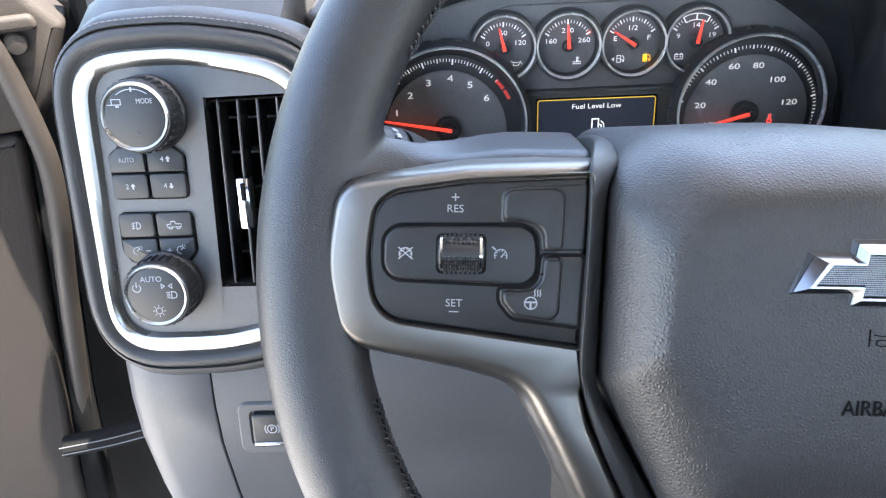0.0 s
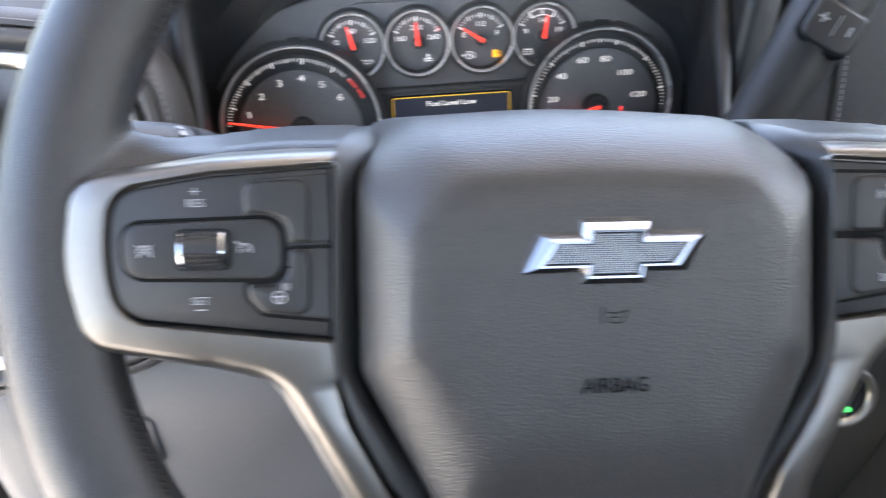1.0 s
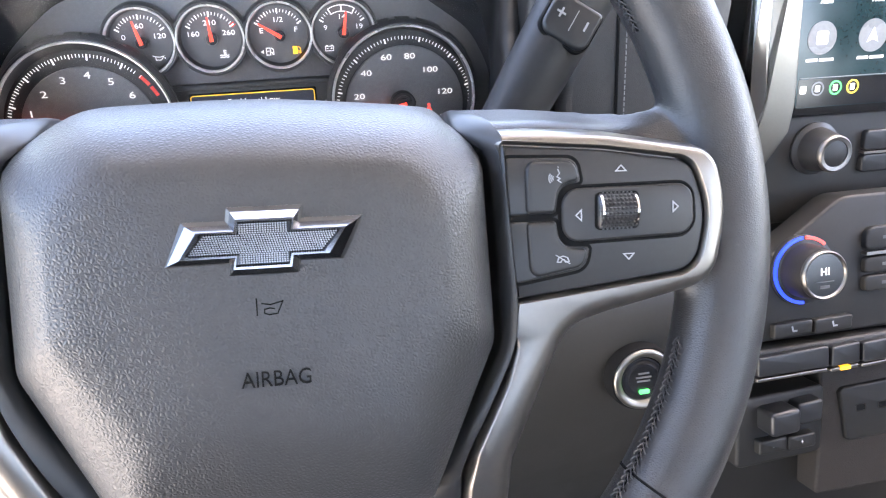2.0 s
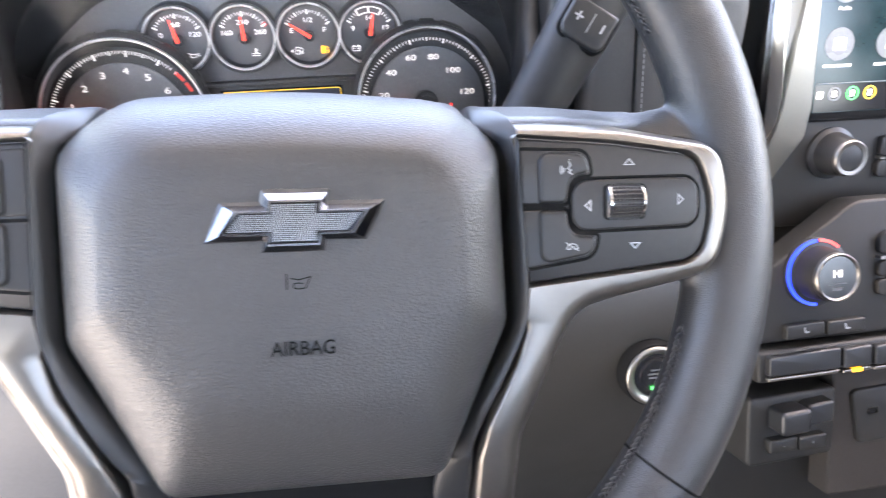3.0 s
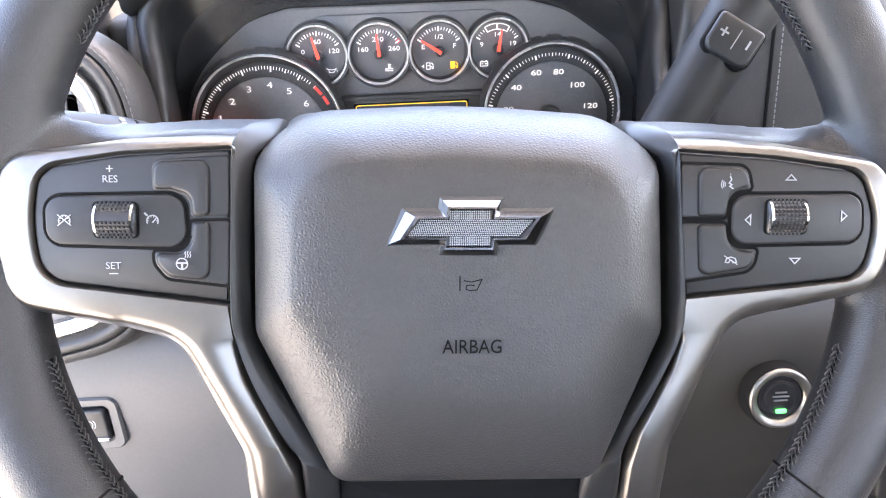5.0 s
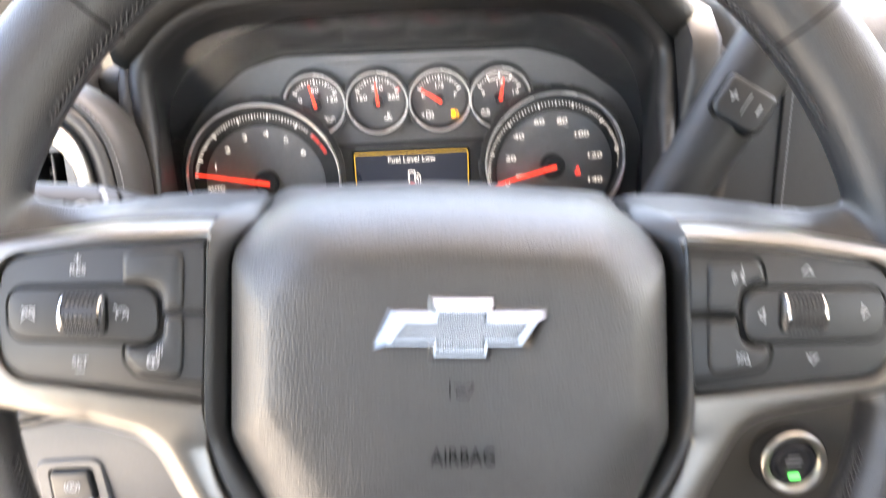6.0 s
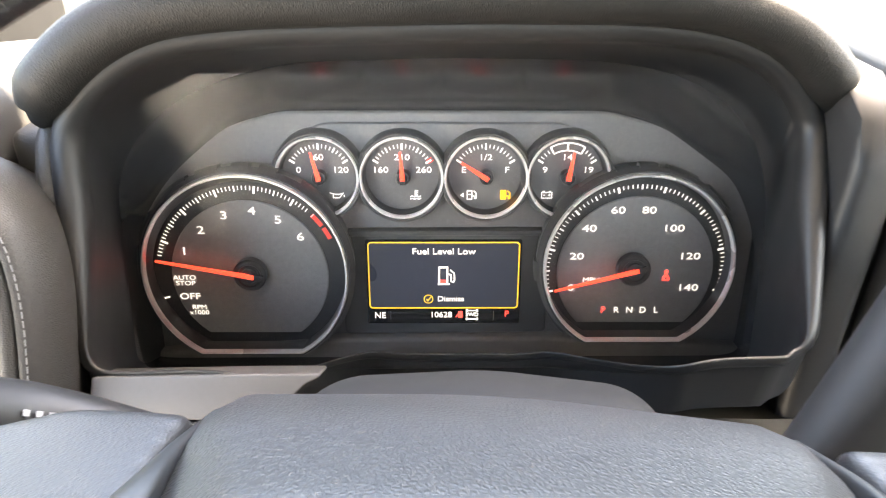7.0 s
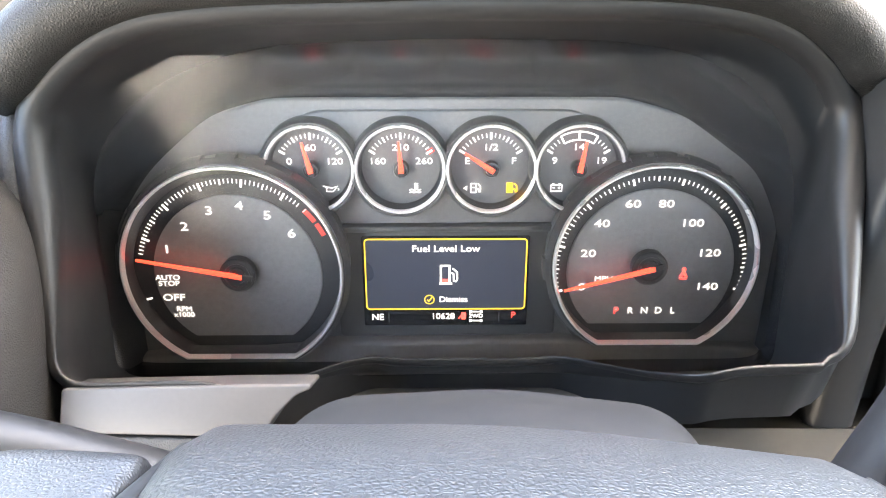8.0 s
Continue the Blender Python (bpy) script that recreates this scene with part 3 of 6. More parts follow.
        # the raised faces of the side buttons, rolling off to a lower strip beside the hub
        if s < 0:
            faces = ([(-110.6, 33.0, 4), (-90.4, 34.0, 4), (-90.8, 13.6, 2), (-97.2, 13.6, 2), (-97.4, 21.2, 7), (-104, 23.0, 2), (-110.6, 23.2, 2)], [(-97.0, 11.6, 2), (-90.8, 11.6, 2), (-91.4, -10.4, 4), (-106, -8.4, 5), (-110.2, -3.6, 5), (-110.2, 0.3, 2), (-98, 0.0, 6)])
        else:
            faces = ([(87.0, 31.8, 4), (105, 31.2, 5), (106.8, 24.2, 2), (99.2, 23.0, 6), (97.8, 13.2, 2), (87.4, 13.2, 2)], [(87.4, 10.8, 2), (98.0, 10.8, 2), (99.4, 1.4, 6), (109.6, 0.8, 2), (108.2, -5.8, 5), (88.4, -9.2, 4)])
        for c in faces:
            ring = rpoly(c)
            bm = bmesh.new()
            loft(bm, [at_height(inset(ring, d), z) for d, z in ((0.0, 0.0008), (0.00005, 0.0018), (0.0003, 0.0024), (0.0007, 0.0028), (0.0011, 0.0030), (0.0016, 0.0031))], False, True)
            part("button_face", bm, BUTTON, bp, "", 60)
        # thumb wheel
        tx, ty = thumb[0] * 0.001, thumb[1] * 0.001
        well = rpoly([(thumb[0] - 8.2, thumb[1] + 6.6, 2), (thumb[0] + 8.2, thumb[1] + 6.6, 2), (thumb[0] + 8.2, thumb[1] - 6.6, 2), (thumb[0] - 8.2, thumb[1] - 6.6, 2)])
        part("roller_well", prism(well, 0.001, 0.00285), GAP, bp)
        bm = bmesh.new()
        rr, seg, half = 0.0066, 48, 0.0060
        ends = []
        for x, r in ((-half, rr - 0.0002), (-half + 0.0001, rr), (half - 0.0001, rr), (half, rr - 0.0002)):
            ends.append([Vector((tx + x, ty + r * math.cos(2 * math.pi * j / seg), r * math.sin(2 * math.pi * j / seg) - 0.0003)) for j in range(seg)])
        loft(bm, ends, True, True)
        for j in range(12):
            deg = 12 + j * 156 / 11
            if s < 0 and 66 < deg < 88:
                continue
            a = radians(deg)
            for i in range(8):
                m = Matrix.Translation((tx - 0.00525 + i * 0.0015, ty + rr * math.cos(a), rr * math.sin(a) - 0.0003)) @ Matrix.Rotation(a - math.pi / 2, 4, "X")
                low, top = ([bm.verts.new(m @ Vector((x * k, y * k, h))) for x, y in ((-1, -1), (1, -1), (1, 1), (-1, 1))] for k, h in ((0.00064, -0.0001), (0.00026, 0.00062)))
                bm.faces.new(top)
                for c in range(4):
                    bm.faces.new((low[c], low[(c + 1) % 4], top[(c + 1) % 4], top[c]))
        part("roller", bm, KNURL, bp, "knurled black thumb roller")
        for x0, x1 in ((-0.0076, -half), (0.0076, half)):
            bm = bmesh.new()
            loft(bm, [[Vector((tx + x, ty + r * math.cos(2 * math.pi * j / seg), r * math.sin(2 * math.pi * j / seg) - 0.0003)) for j in range(seg)] for x, r in ((x0, rr - 0.0016), (x0 * 0.85 + x1 * 0.15, rr - 0.0004), (x0 * 0.5 + x1 * 0.5, rr + 0.0003), (x1, rr + 0.0004))], True, True)
            part("roller_band", bm, CHROME, bp, "bright silver roller band")
        # print
        if s < 0:
            z = 0.0013
            text("print", "RES", -126, 26.6, 2.6, PRINT, bp, z)
            bm = stroke([(-127.2, 30.4), (-124.8, 30.4)], 0.4, z)
            stroke([(-126, 31.6), (-126, 29.2)], 0.4, z, bm=bm)
            part("print", bm, PRINT, bp)
            text("print", "SET", -126, -4.6, 2.6, PRINT, bp, z)
            part("print", stroke([(-127.6, -7.4), (-124.4, -7.4)], 0.4, z), PRINT, bp)
            z = 0.0027
            for cx2, cross in ((-142, True), (-111, False)):
                bm = stroke([(cx2 + 2.6 * math.cos(radians(a)), 11.8 + 2.6 * math.sin(radians(a))) for a in range(-30, 211, 20)], 0.45, z)
                for a in range(0, 181, 36):
                    stroke([(cx2 + 1.7 * math.cos(radians(a)), 11.8 + 1.7 * math.sin(radians(a))), (cx2 + 2.4 * math.cos(radians(a)), 11.8 + 2.4 * math.sin(radians(a)))], 0.4, z, bm=bm)
                if cross:
                    stroke([(cx2 - 3, 14.6), (cx2 + 3, 9.6)], 0.45, z + 0.0001, bm=bm)
                    stroke([(cx2 + 3, 14.6), (cx2 - 3, 9.6)], 0.45, z + 0.0001, bm=bm)
                else:
                    stroke([(cx2, 11), (cx2 + 1.6, 12.8)], 0.5, z + 0.0001, bm=bm)
                    stroke([(cx2 - 3.6, 15.4), (cx2 - 2.2, 14.2)], 0.8, z, bm=bm)
                part("print", shrink(bm, cx2, 11.8, 0.78), PRINT, bp)
            z = 0.0032
            bm = stroke([(-101 + 2.5 * math.cos(radians(a)), -4 + 2.5 * math.sin(radians(a))) for a in range(0, 360, 20)], 0.5, z, closed=True)
            stroke([(-103.2, -3.6), (-98.8, -3.6)], 0.7, z, bm=bm)
            stroke([(-101, -3.6), (-101, -6.2)], 0.9, z, bm=bm)
            for k in range(3):
                stroke([(-99.6 + k * 1.1, -1.2), (-99.2 + k * 1.1, -0.2), (-99.6 + k * 1.1, 0.8), (-99.2 + k * 1.1, 1.7)], 0.4, z, bm=bm)
            part("print", shrink(bm, -100.4, -2.4, 0.8), PRINT, bp, "heated wheel sign")
            part("lamp_dot", lathe([(0.0005, z), (0.0005, z + 0.0002)], 12, centre=(-0.0975, 0.006)), GAP, bp)
        else:
            z = 0.0013
            for x, y, wide, tall, zz in ((122.3, 28, 1.9, 1.0, 0.0013), (125.2, -3.2, 1.9, -1.0, 0.0013)):
                part("print", stroke([(x - wide, y - tall), (x + wide, y - tall), (x, y + tall)], 0.4, zz, closed=True), PRINT, bp)
            for x, y, wide, tall, zz in ((106, 12.3, -1.0, 1.8, 0.0027), (142.3, 13.8, 1.0, 1.8, 0.0027)):
                part("print", stroke([(x - wide, y - tall), (x - wide, y + tall), (x + wide, y)], 0.4, zz, closed=True), PRINT, bp)
            z = 0.0032
            bm = bmesh.new()
            for r in (1.4, 2.3, 3.2):
                stroke([(97.6 - r * math.cos(radians(a)), 25.2 + r * math.sin(radians(a))) for a in range(-40, 41, 20)], 0.4, z, bm=bm)
            stroke([(98.6, 29.2), (99.4, 27.4), (98.2, 25.8), (99.6, 25), (98.6, 24.2), (100.4, 23)], 0.5, z, bm=bm)
            stroke([(98.7, 29.9), (98.9, 30)], 0.8, z, bm=bm)
            part("print", shrink(bm, 98, 26, 0.76), PRINT, bp, "voice sign")
            bm = stroke([(97.4, -3.6), (98, -1.9), (100, -1.2), (102, -1.9), (102.6, -3.6), (101, -3.8), (100.4, -2.7), (99.6, -2.7), (99, -3.8)], 0.45, z, closed=True)
            stroke([(96.8, -0.6), (103, -4.6)], 0.4, z + 0.0001, bm=bm)
            part("print", shrink(bm, 99.9, -2.6, 0.82), PRINT, bp, "hang-up sign")
    return sw


steering_wheel()


# ---- instrument cluster ----
def flat_ring(cx, cy, r, floor, seg=72):
    """A circle whose lower part is cut off straight at the height floor, with eased corners; millimetres in, metres out."""
    low = math.degrees(math.asin(max(-1, (floor - cy) / r)))
    pts = []
    for i in range(seg + 1):
        a = radians(low + (180 - 2 * low) * i / seg)
        pts.append((cx + r * math.cos(a), cy + r * math.sin(a)))
    x0, x1 = pts[-1][0], pts[0][0]
    for i in range(1, 10):
        pts.append((x0 + (x1 - x0) * i / 10, floor))
    return mm(pts)


def needle(parent, cx, cy, deg, length, tail, wide, z, hub_r):
    """A lit needle on its hub."""
    hub = part("hub", lathe([(hub_r, z - 0.006), (hub_r, z - 0.001), (hub_r * 0.9, z), (hub_r * 0.72, z + 0.0002), (hub_r * 0.66, z - 0.0008), (hub_r * 0.5, z - 0.0008), (hub_r * 0.46, z + 0.0002)], 40, centre=(cx * 0.001, cy * 0.001)), DIALRIM, parent, "black needle hub")
    d, n = Vector((math.cos(radians(deg)), math.sin(radians(deg)))), Vector((-math.sin(radians(deg)), math.cos(radians(deg))))
    c = Vector((cx, cy))
    def blade(a0, a1, w0, w1, low, high):
        pts = [c + d * a1 + n * w1 * 0.5, c + d * a0 + n * w0 * 0.5, c + d * a0 - n * w0 * 0.5, c + d * a1 - n * w1 * 0.5]
        return prism(mm([tuple(p) for p in pts]), low, high, 0.0003)
    part("needle", blade(-tail * 0.35, length, wide, wide * 0.42, z + 0.0004, z + 0.0018), RED, parent, "lit red needle")
    part("needle_tail", blade(-tail, 0, wide * 1.2, wide * 1.2, z + 0.0002, z + 0.0014), DIALRIM, parent, "grey needle tail")
    return hub


def ticks(parent, cx, cy, r, degs, long, wide, z, material, name=""):
    def one(a, bm=None):
        d, c = Vector((math.cos(radians(a)), math.sin(radians(a)))), Vector((cx, cy))
        return stroke([tuple(c + d * r), tuple(c + d * (r - long))], wide, z, 0.0002, bm)
    if name == "fine_scale":
        bm = bmesh.new()
        for a in degs:
            one(a, bm)
        tagged(part(name, bm, material, parent), kind="stuff")
        return
    for a in degs:
        part("scale_mark", one(a), material, parent)


def big_gauge(cx, cy, r, lift, floor, dial, name, label, notch):
    """A round gauge with a flat foot: ribbed black collar, chrome ring, stepped dial."""
    g = thing(name, CLUSTER, label, "gauge", "instrument gauges")
    dx, dy = dial
    collar = flat_ring(cx, cy, r + 3.6, floor - 4.0)
    ring_o, ring_i = flat_ring(cx, cy, r, floor), flat_ring(cx, cy, r - 1.9, floor + 1.9)
    face = flat_ring(dx, dy, 59.0, floor - 3.5)
    inner = flat_ring(dx, dy, 47.5, floor + 4.5)
    bm = bmesh.new()
    loft(bm, [at_height(inset(collar, 0.0020), -0.004), at_height(inset(collar, 0.0012), lift - 0.010), at_height(collar, lift - 0.0065), at_height(inset(collar, 0.0012), lift - 0.0042), at_height(inset(ring_o, -0.0012), lift - 0.0014), at_height(inset(ring_o, -0.0004), lift - 0.0012), at_height(ring_o, lift - 0.003)])
    part("collar", bm, PLASTIC, g, "ribbed black collar", 30)
    # raised pads on the collar
    for a0, a1 in notch:
        bm = bmesh.new()
        loops = []
        for i in range(9):
            a = radians(a0 + (a1 - a0) * i / 8)
            d = Vector((math.cos(a), math.sin(a), 0)) * 0.001
            c = Vector((cx * 0.001, cy * 0.001, 0))
            loops.append([c + d * (r + 2) + Vector((0, 0, lift - 0.012)), c + d * (r + 4.6) + Vector((0, 0, lift - 0.012)), c + d * (r + 4.9) + Vector((0, 0, lift - 0.007)), c + d * (r + 3) + Vector((0, 0, lift - 0.0035))])
        loft(bm, loops, True, True)
        part("rib", bm, PLASTIC, g)
    bm = bmesh.new()
    loft(bm, [at_height(ring_o, lift - 0.004), at_height(ring_o, lift), at_height(inset(ring_o, 0.0005), lift + 0.0007), at_height(inset(ring_o, 0.0012), lift + 0.0006), at_height(ring_i, lift - 0.0012), at_height(ring_i, lift - 0.005)])
    part("chrome_ring", bm, RINGCHROME, g, "bright chrome ring", 40)
    bm = bmesh.new()
    loft(bm, [at_height(ring_i, lift - 0.003), at_height(inset(ring_i, 0.0004), lift * 0.4), at_height(face, 0.0)])
    part("well", bm, DIALRIM, g, "black dial well", 40)
    part("outer_dial", prism(face, -0.003, 0.0), DIALRIM, g, "black scale ring")
    part("dial", prism(inner, -0.0005, 0.0012, 0.0008), DIAL, g, "dial face with its grey lifted for haze")
    return g


def tachometer():
    dx, dy = -117.5, -21.5
    g = big_gauge(-115, -13, 59.5, 0.021, -64.2, (dx, dy), "tachometer", "round engine speed gauge with chrome ring and red needle", ((100, 112), (84, 93), (70, 79), (118, 140), (146, 160), (40, 57), (166, 182)))
    z = 0.0003
    at = lambda rpm: 181 - 24.5 * rpm
    ticks(g, dx, dy, 56.3, [at(k) for k in (1, 2, 3, 4, 5)], 4.4, 1.2, z, WHITE)
    ticks(g, dx, dy, 56.3, [at(k / 10) for k in range(4, 57) if k % 10 and k % 5], 2.4, 0.55, z, WHITE, "fine_scale")
    ticks(g, dx, dy, 56.3, [at(k / 10) for k in (15, 25, 35, 45)], 3.2, 0.8, z, WHITE)
    ticks(g, dx, dy, 56.3, [195.5], 3.6, 1.0, z, WHITE)
    bm = bmesh.new()
    for a, b in ((5.58, 5.95), (6.02, 6.35)):
        stroke([(dx + 55 * math.cos(radians(at(a + (b - a) * i / 8))), dy + 55 * math.sin(radians(at(a + (b - a) * i / 8)))) for i in range(9)], 2.6, z, bm=bm)
    part("red_band", bm, REDPRINT, g, "red band of the scale")
    z = 0.0014
    for n, x, y in ((1, -155.6, -5.5), (2, -144.3, 7.8), (3, -129.8, 16.9), (4, -113, 19.7), (5, -98, 14.2), (6, -85.5, 3.6)):
        text("numeral", str(n), x, y, 5.0, WHITE, g, z, stretch=1.42)
    text("lettering", "AUTO", -157.5, -22.6, 3.0, WHITE, g, z, stretch=1.2)
    text("lettering", "STOP", -157.2, -26.2, 3.0, WHITE, g, z, stretch=1.2)
    text("lettering", "OFF", -155.5, -35.0, 4.2, WHITE, g, z, stretch=1.25)
    text("lettering", "RPM", -150.6, -42.2, 3.0, WHITE, g, z, stretch=1.15)
    text("lettering", "x1000", -151.0, -45.8, 3.0, WHITE, g, z, stretch=1.15)
    needle(g, -116, -18.5, 169.5, 55, 8.5, 2.9, 0.009, 0.0100)


def speedometer():
    dx, dy = 116.3, -19.0
    g = big_gauge(113.5, -9.6, 55.8, 0.019, -57.6, (dx, dy), "speedometer", "round speed gauge with chrome ring and red needle", ((84, 94), (99, 107), (128, 144), (60, 78), (32, 52), (178, 190)))
    z = 0.0003
    at = lambda v: 194.6 - 1.49 * v
    ticks(g, dx, dy, 54.5, [at(k) for k in range(0, 141, 20)], 3.6, 1.3, z, WHITE)
    ticks(g, dx, dy, 54.5, [at(k) for k in range(0, 141, 2) if k % 10], 2.2, 0.6, z, WHITE, "fine_scale")
    ticks(g, dx, dy, 54.5, [at(k) for k in range(10, 140, 20)], 2.8, 0.9, z, WHITE)
    z = 0.0014
    for n, x, y in ((0, 77.8, -29.6), (20, 80.2, -9), (40, 86.6, 8.7), (60, 102.8, 20), (80, 121.2, 20), (100, 136.8, 8.8), (120, 148.4, -9), (140, 149.6, -29.6)):
        text("numeral", str(n), x, y, 4.4, WHITE, g, z, stretch=1.46)
    text("lettering", "MPH", 90, -24.4, 3.2, WHITE, g, z, stretch=1.2)
    for i, c in enumerate("PRNDL"):
        text("gear_letter", c, 98.8 + i * 8.2, -44.6, 4.2, REDLAMP if c == "P" else WHITE, g, z, label="lit red letter" if c == "P" else "")
    bm = lathe([(0.0012, z), (0.0012, z + 0.0002)], 12, centre=(0.1355, -0.0188))
    stroke([(133.6, -23.6), (135.5, -20.4), (137.4, -23.6)], 1.3, z, bm=bm)
    stroke([(133.4, -24.4), (137.6, -24.4)], 0.8, z, bm=bm)
    part("belt_lamp", bm, REDLAMP, g, "red seat belt lamp")
    needle(g, 113.8, -15.6, 194.8, 49, 7, 2.9, 0.009, 0.0100)


def small_gauge(cx, kind):
    cy = 41.5
    labels = {"oil": "small oil pressure gauge with chrome ring", "temp": "small coolant temperature gauge with chrome ring", "fuel": "small fuel gauge with lit amber pump sign", "volt": "small battery voltage gauge with chrome ring"}
    g = thing("small_gauge", CLUSTER @ Matrix.Translation((cx * 0.001, cy * 0.001, 0)), labels[kind], "gauge", "instrument gauges")
    r, lift = 0.0236, 0.010
    # the outer two are cut off where the large gauges overlap them
    cut = None
    if kind in ("oil", "volt"):
        bx, by, br = (-115, -13, 59.5) if kind == "oil" else (113.5, -9.6, 55.8)
        way = Vector((cx - bx, cy - by, 0)).normalized()
        cut = (way * ((br - 0.5) * 0.001) + Vector((bx - cx, by - cy, 0)) * 0.001, way)
    part("collar", lathe([(r + 0.0035, -0.004), (r + 0.0028, lift - 0.002), (r + 0.0016, lift - 0.0004), (r + 0.0002, lift - 0.001), (r + 0.0002, -0.002)], 64, cap=False, cut=cut), PLASTIC, g, "black collar")
    part("chrome_ring", lathe([(r + 0.0003, lift - 0.003), (r + 0.0003, lift), (r - 0.0003, lift + 0.0007), (r - 0.0009, lift + 0.0004), (r - 0.0013, lift - 0.001), (r - 0.0014, lift - 0.004)], 64, cap=False, cut=cut), RINGCHROME, g, "bright chrome ring", 50)
    part("well", lathe([(r - 0.0013, lift - 0.002), (r - 0.0018, 0.002), (r - 0.0026, 0.0)], 64, cap=False, cut=cut), DIALRIM, g)
    part("dial", lathe([(r - 0.0005, -0.003), (r - 0.0005, 0.0)], 64, cut=cut), DIALDARK, g, "dial face with its grey lifted for haze")
    z = 0.0003
    a0, a1, n = 149, 31, 16
    ticks(g, 0, -1.5, 19.6, [a0, 90, a1], 3.6, 1.1, z, WHITE)
    ticks(g, 0, -1.5, 19.6, [a0 + (a1 - a0) * k / 4 for k in (1, 3)], 3.0, 0.9, z, WHITE)
    if kind != "volt":
        ticks(g, 0, -1.5, 19.2, [a0 + (a1 - a0) * k / n for k in range(1, n) if k % 4], 2.2, 0.5, z, WHITE, "fine_scale")
    else:
        ticks(g, 0, -1.5, 19.2, [a0 + (a1 - a0) * k / n for k in (1, 2, 3, 13, 14, 15)], 2.2, 0.5, z, WHITE, "fine_scale")
        bm = stroke([(20 * math.cos(radians(a)), -1.5 + 20 * math.sin(radians(a))) for a in range(60, 121, 6)], 0.7, z)
        stroke([(15.6 * math.cos(radians(a)), -1.5 + 15.6 * math.sin(radians(a))) for a in range(60, 121, 6)], 0.7, z, bm=bm)
        for a in (60, 120):
            stroke([(20 * math.cos(radians(a)), -1.5 + 20 * math.sin(radians(a))), (15.6 * math.cos(radians(a)), -1.5 + 15.6 * math.sin(radians(a)))], 0.7, z, bm=bm)
        part("normal_range", bm, WHITE, g)
    words = {"oil": ("0", "60", "120"), "temp": ("160", "210", "260"), "fuel": ("E", "1/2", "F"), "volt": ("9", "14", "19")}[kind]
    side = 12.5
    for word, x, y in zip(words, (-side + (0.8 if kind == "oil" else 0), 0, side), (2.2, 9.6, 2.2)):
        text("numeral", word, x, y + 0.4, 3.6, WHITE, g, z, stretch=1.25)
    deg = {"oil": 104, "temp": 94, "fuel": 147, "volt": 81}[kind]
    needle(g, 0.4, -1.0, deg, 15.8 if kind != "fuel" else 17.5, 3.6, 2.8, 0.006, 0.0043)
    x, y = 9.5, -12.4
    if kind == "oil":
        bm = stroke([(x - 4, y + 1.5), (x - 2, y + 0.8), (x - 2, y - 1.6), (x + 1.6, y - 1.6), (x + 3.8, y + 1.2), (x + 1, y + 0.4), (x - 2, y + 0.8)], 0.5, z)
        stroke([(x + 4.4, y + 0.2), (x + 4.4, y - 1)], 0.6, z, bm=bm)
        part("oil_sign", bm, WHITE, g)
    elif kind == "temp":
        x = 7.6
        bm = stroke([(x, y + 3), (x, y - 0.6)], 0.9, z)
        for k in range(3):
            stroke([(x, y + 2.6 - k * 1.2), (x + 1.6, y + 2.6 - k * 1.2)], 0.4, z, bm=bm)
        for yy in (-1.0, -2.4):
            stroke([(x - 3.2, y + yy), (x - 2, y + yy + 0.5), (x - 0.8, y + yy), (x + 0.8, y + yy + 0.5), (x + 2, y + yy), (x + 3.2, y + yy + 0.5)], 0.5, z, bm=bm)
        part("coolant_sign", bm, WHITE, g)
        bm = stroke([(15.2, 6.5), (18.2, 8.6)], 0.8, z)
        stroke([(14.2, 8), (17, 10)], 0.8, z, bm=bm)
        part("hot_mark", bm, REDPRINT, g, "red hot mark")
    elif kind == "fuel":
        for px, m, name in ((-8.4, WHITE, "pump_sign"), (11.4, AMBER, "low_fuel_lamp")):
            if m is AMBER:
                bm = prism(rpoly([(px - 2.4, y - 2.6, 0.3), (px + 1, y - 2.6, 0.3), (px + 1, y + 3, 0.5), (px - 2.4, y + 3, 0.5)]), z, z + 0.0002)
            else:
                bm = stroke([(px - 2, y - 2.4), (px + 0.8, y - 2.4), (px + 0.8, y + 2.6), (px - 2, y + 2.6)], 0.5, z, closed=True)
                stroke([(px - 2, y + 0.4), (px + 0.8, y + 0.4)], 0.4, z, bm=bm)
            stroke([(px + 1, y - 0.4), (px + 2.2, y - 0.6), (px + 2.4, y - 2), (px + 3.2, y - 2), (px + 3.2, y + 1.2), (px + 1.8, y + 2.6)], 0.5, z, bm=bm)
            part(name, bm, m, g, "lit amber pump sign" if m is AMBER else "")
        part("filler_arrow", prism(mm([(-14.6, y), (-12.4, y + 1.4), (-12.4, y - 1.4)]), z, z + 0.0002), WHITE, g)
    else:
        x = -10.8
        bm = stroke([(x - 3, y - 1.8), (x + 3, y - 1.8), (x + 3, y + 1.6), (x - 3, y + 1.6)], 0.5, z, closed=True)
        for k in (-1.8, 1.8):
            stroke([(x + k - 0.7, y + 2.1), (x + k + 0.7, y + 2.1)], 0.7, z, bm=bm)
        stroke([(x - 2.2, y), (x - 0.8, y)], 0.4, z, bm=bm)
        stroke([(x + 0.8, y), (x + 2.2, y)], 0.4, z, bm=bm)
        stroke([(x + 1.5, y - 0.7), (x + 1.5, y + 0.7)], 0.4, z, bm=bm)
        part("battery_sign", bm, WHITE, g)


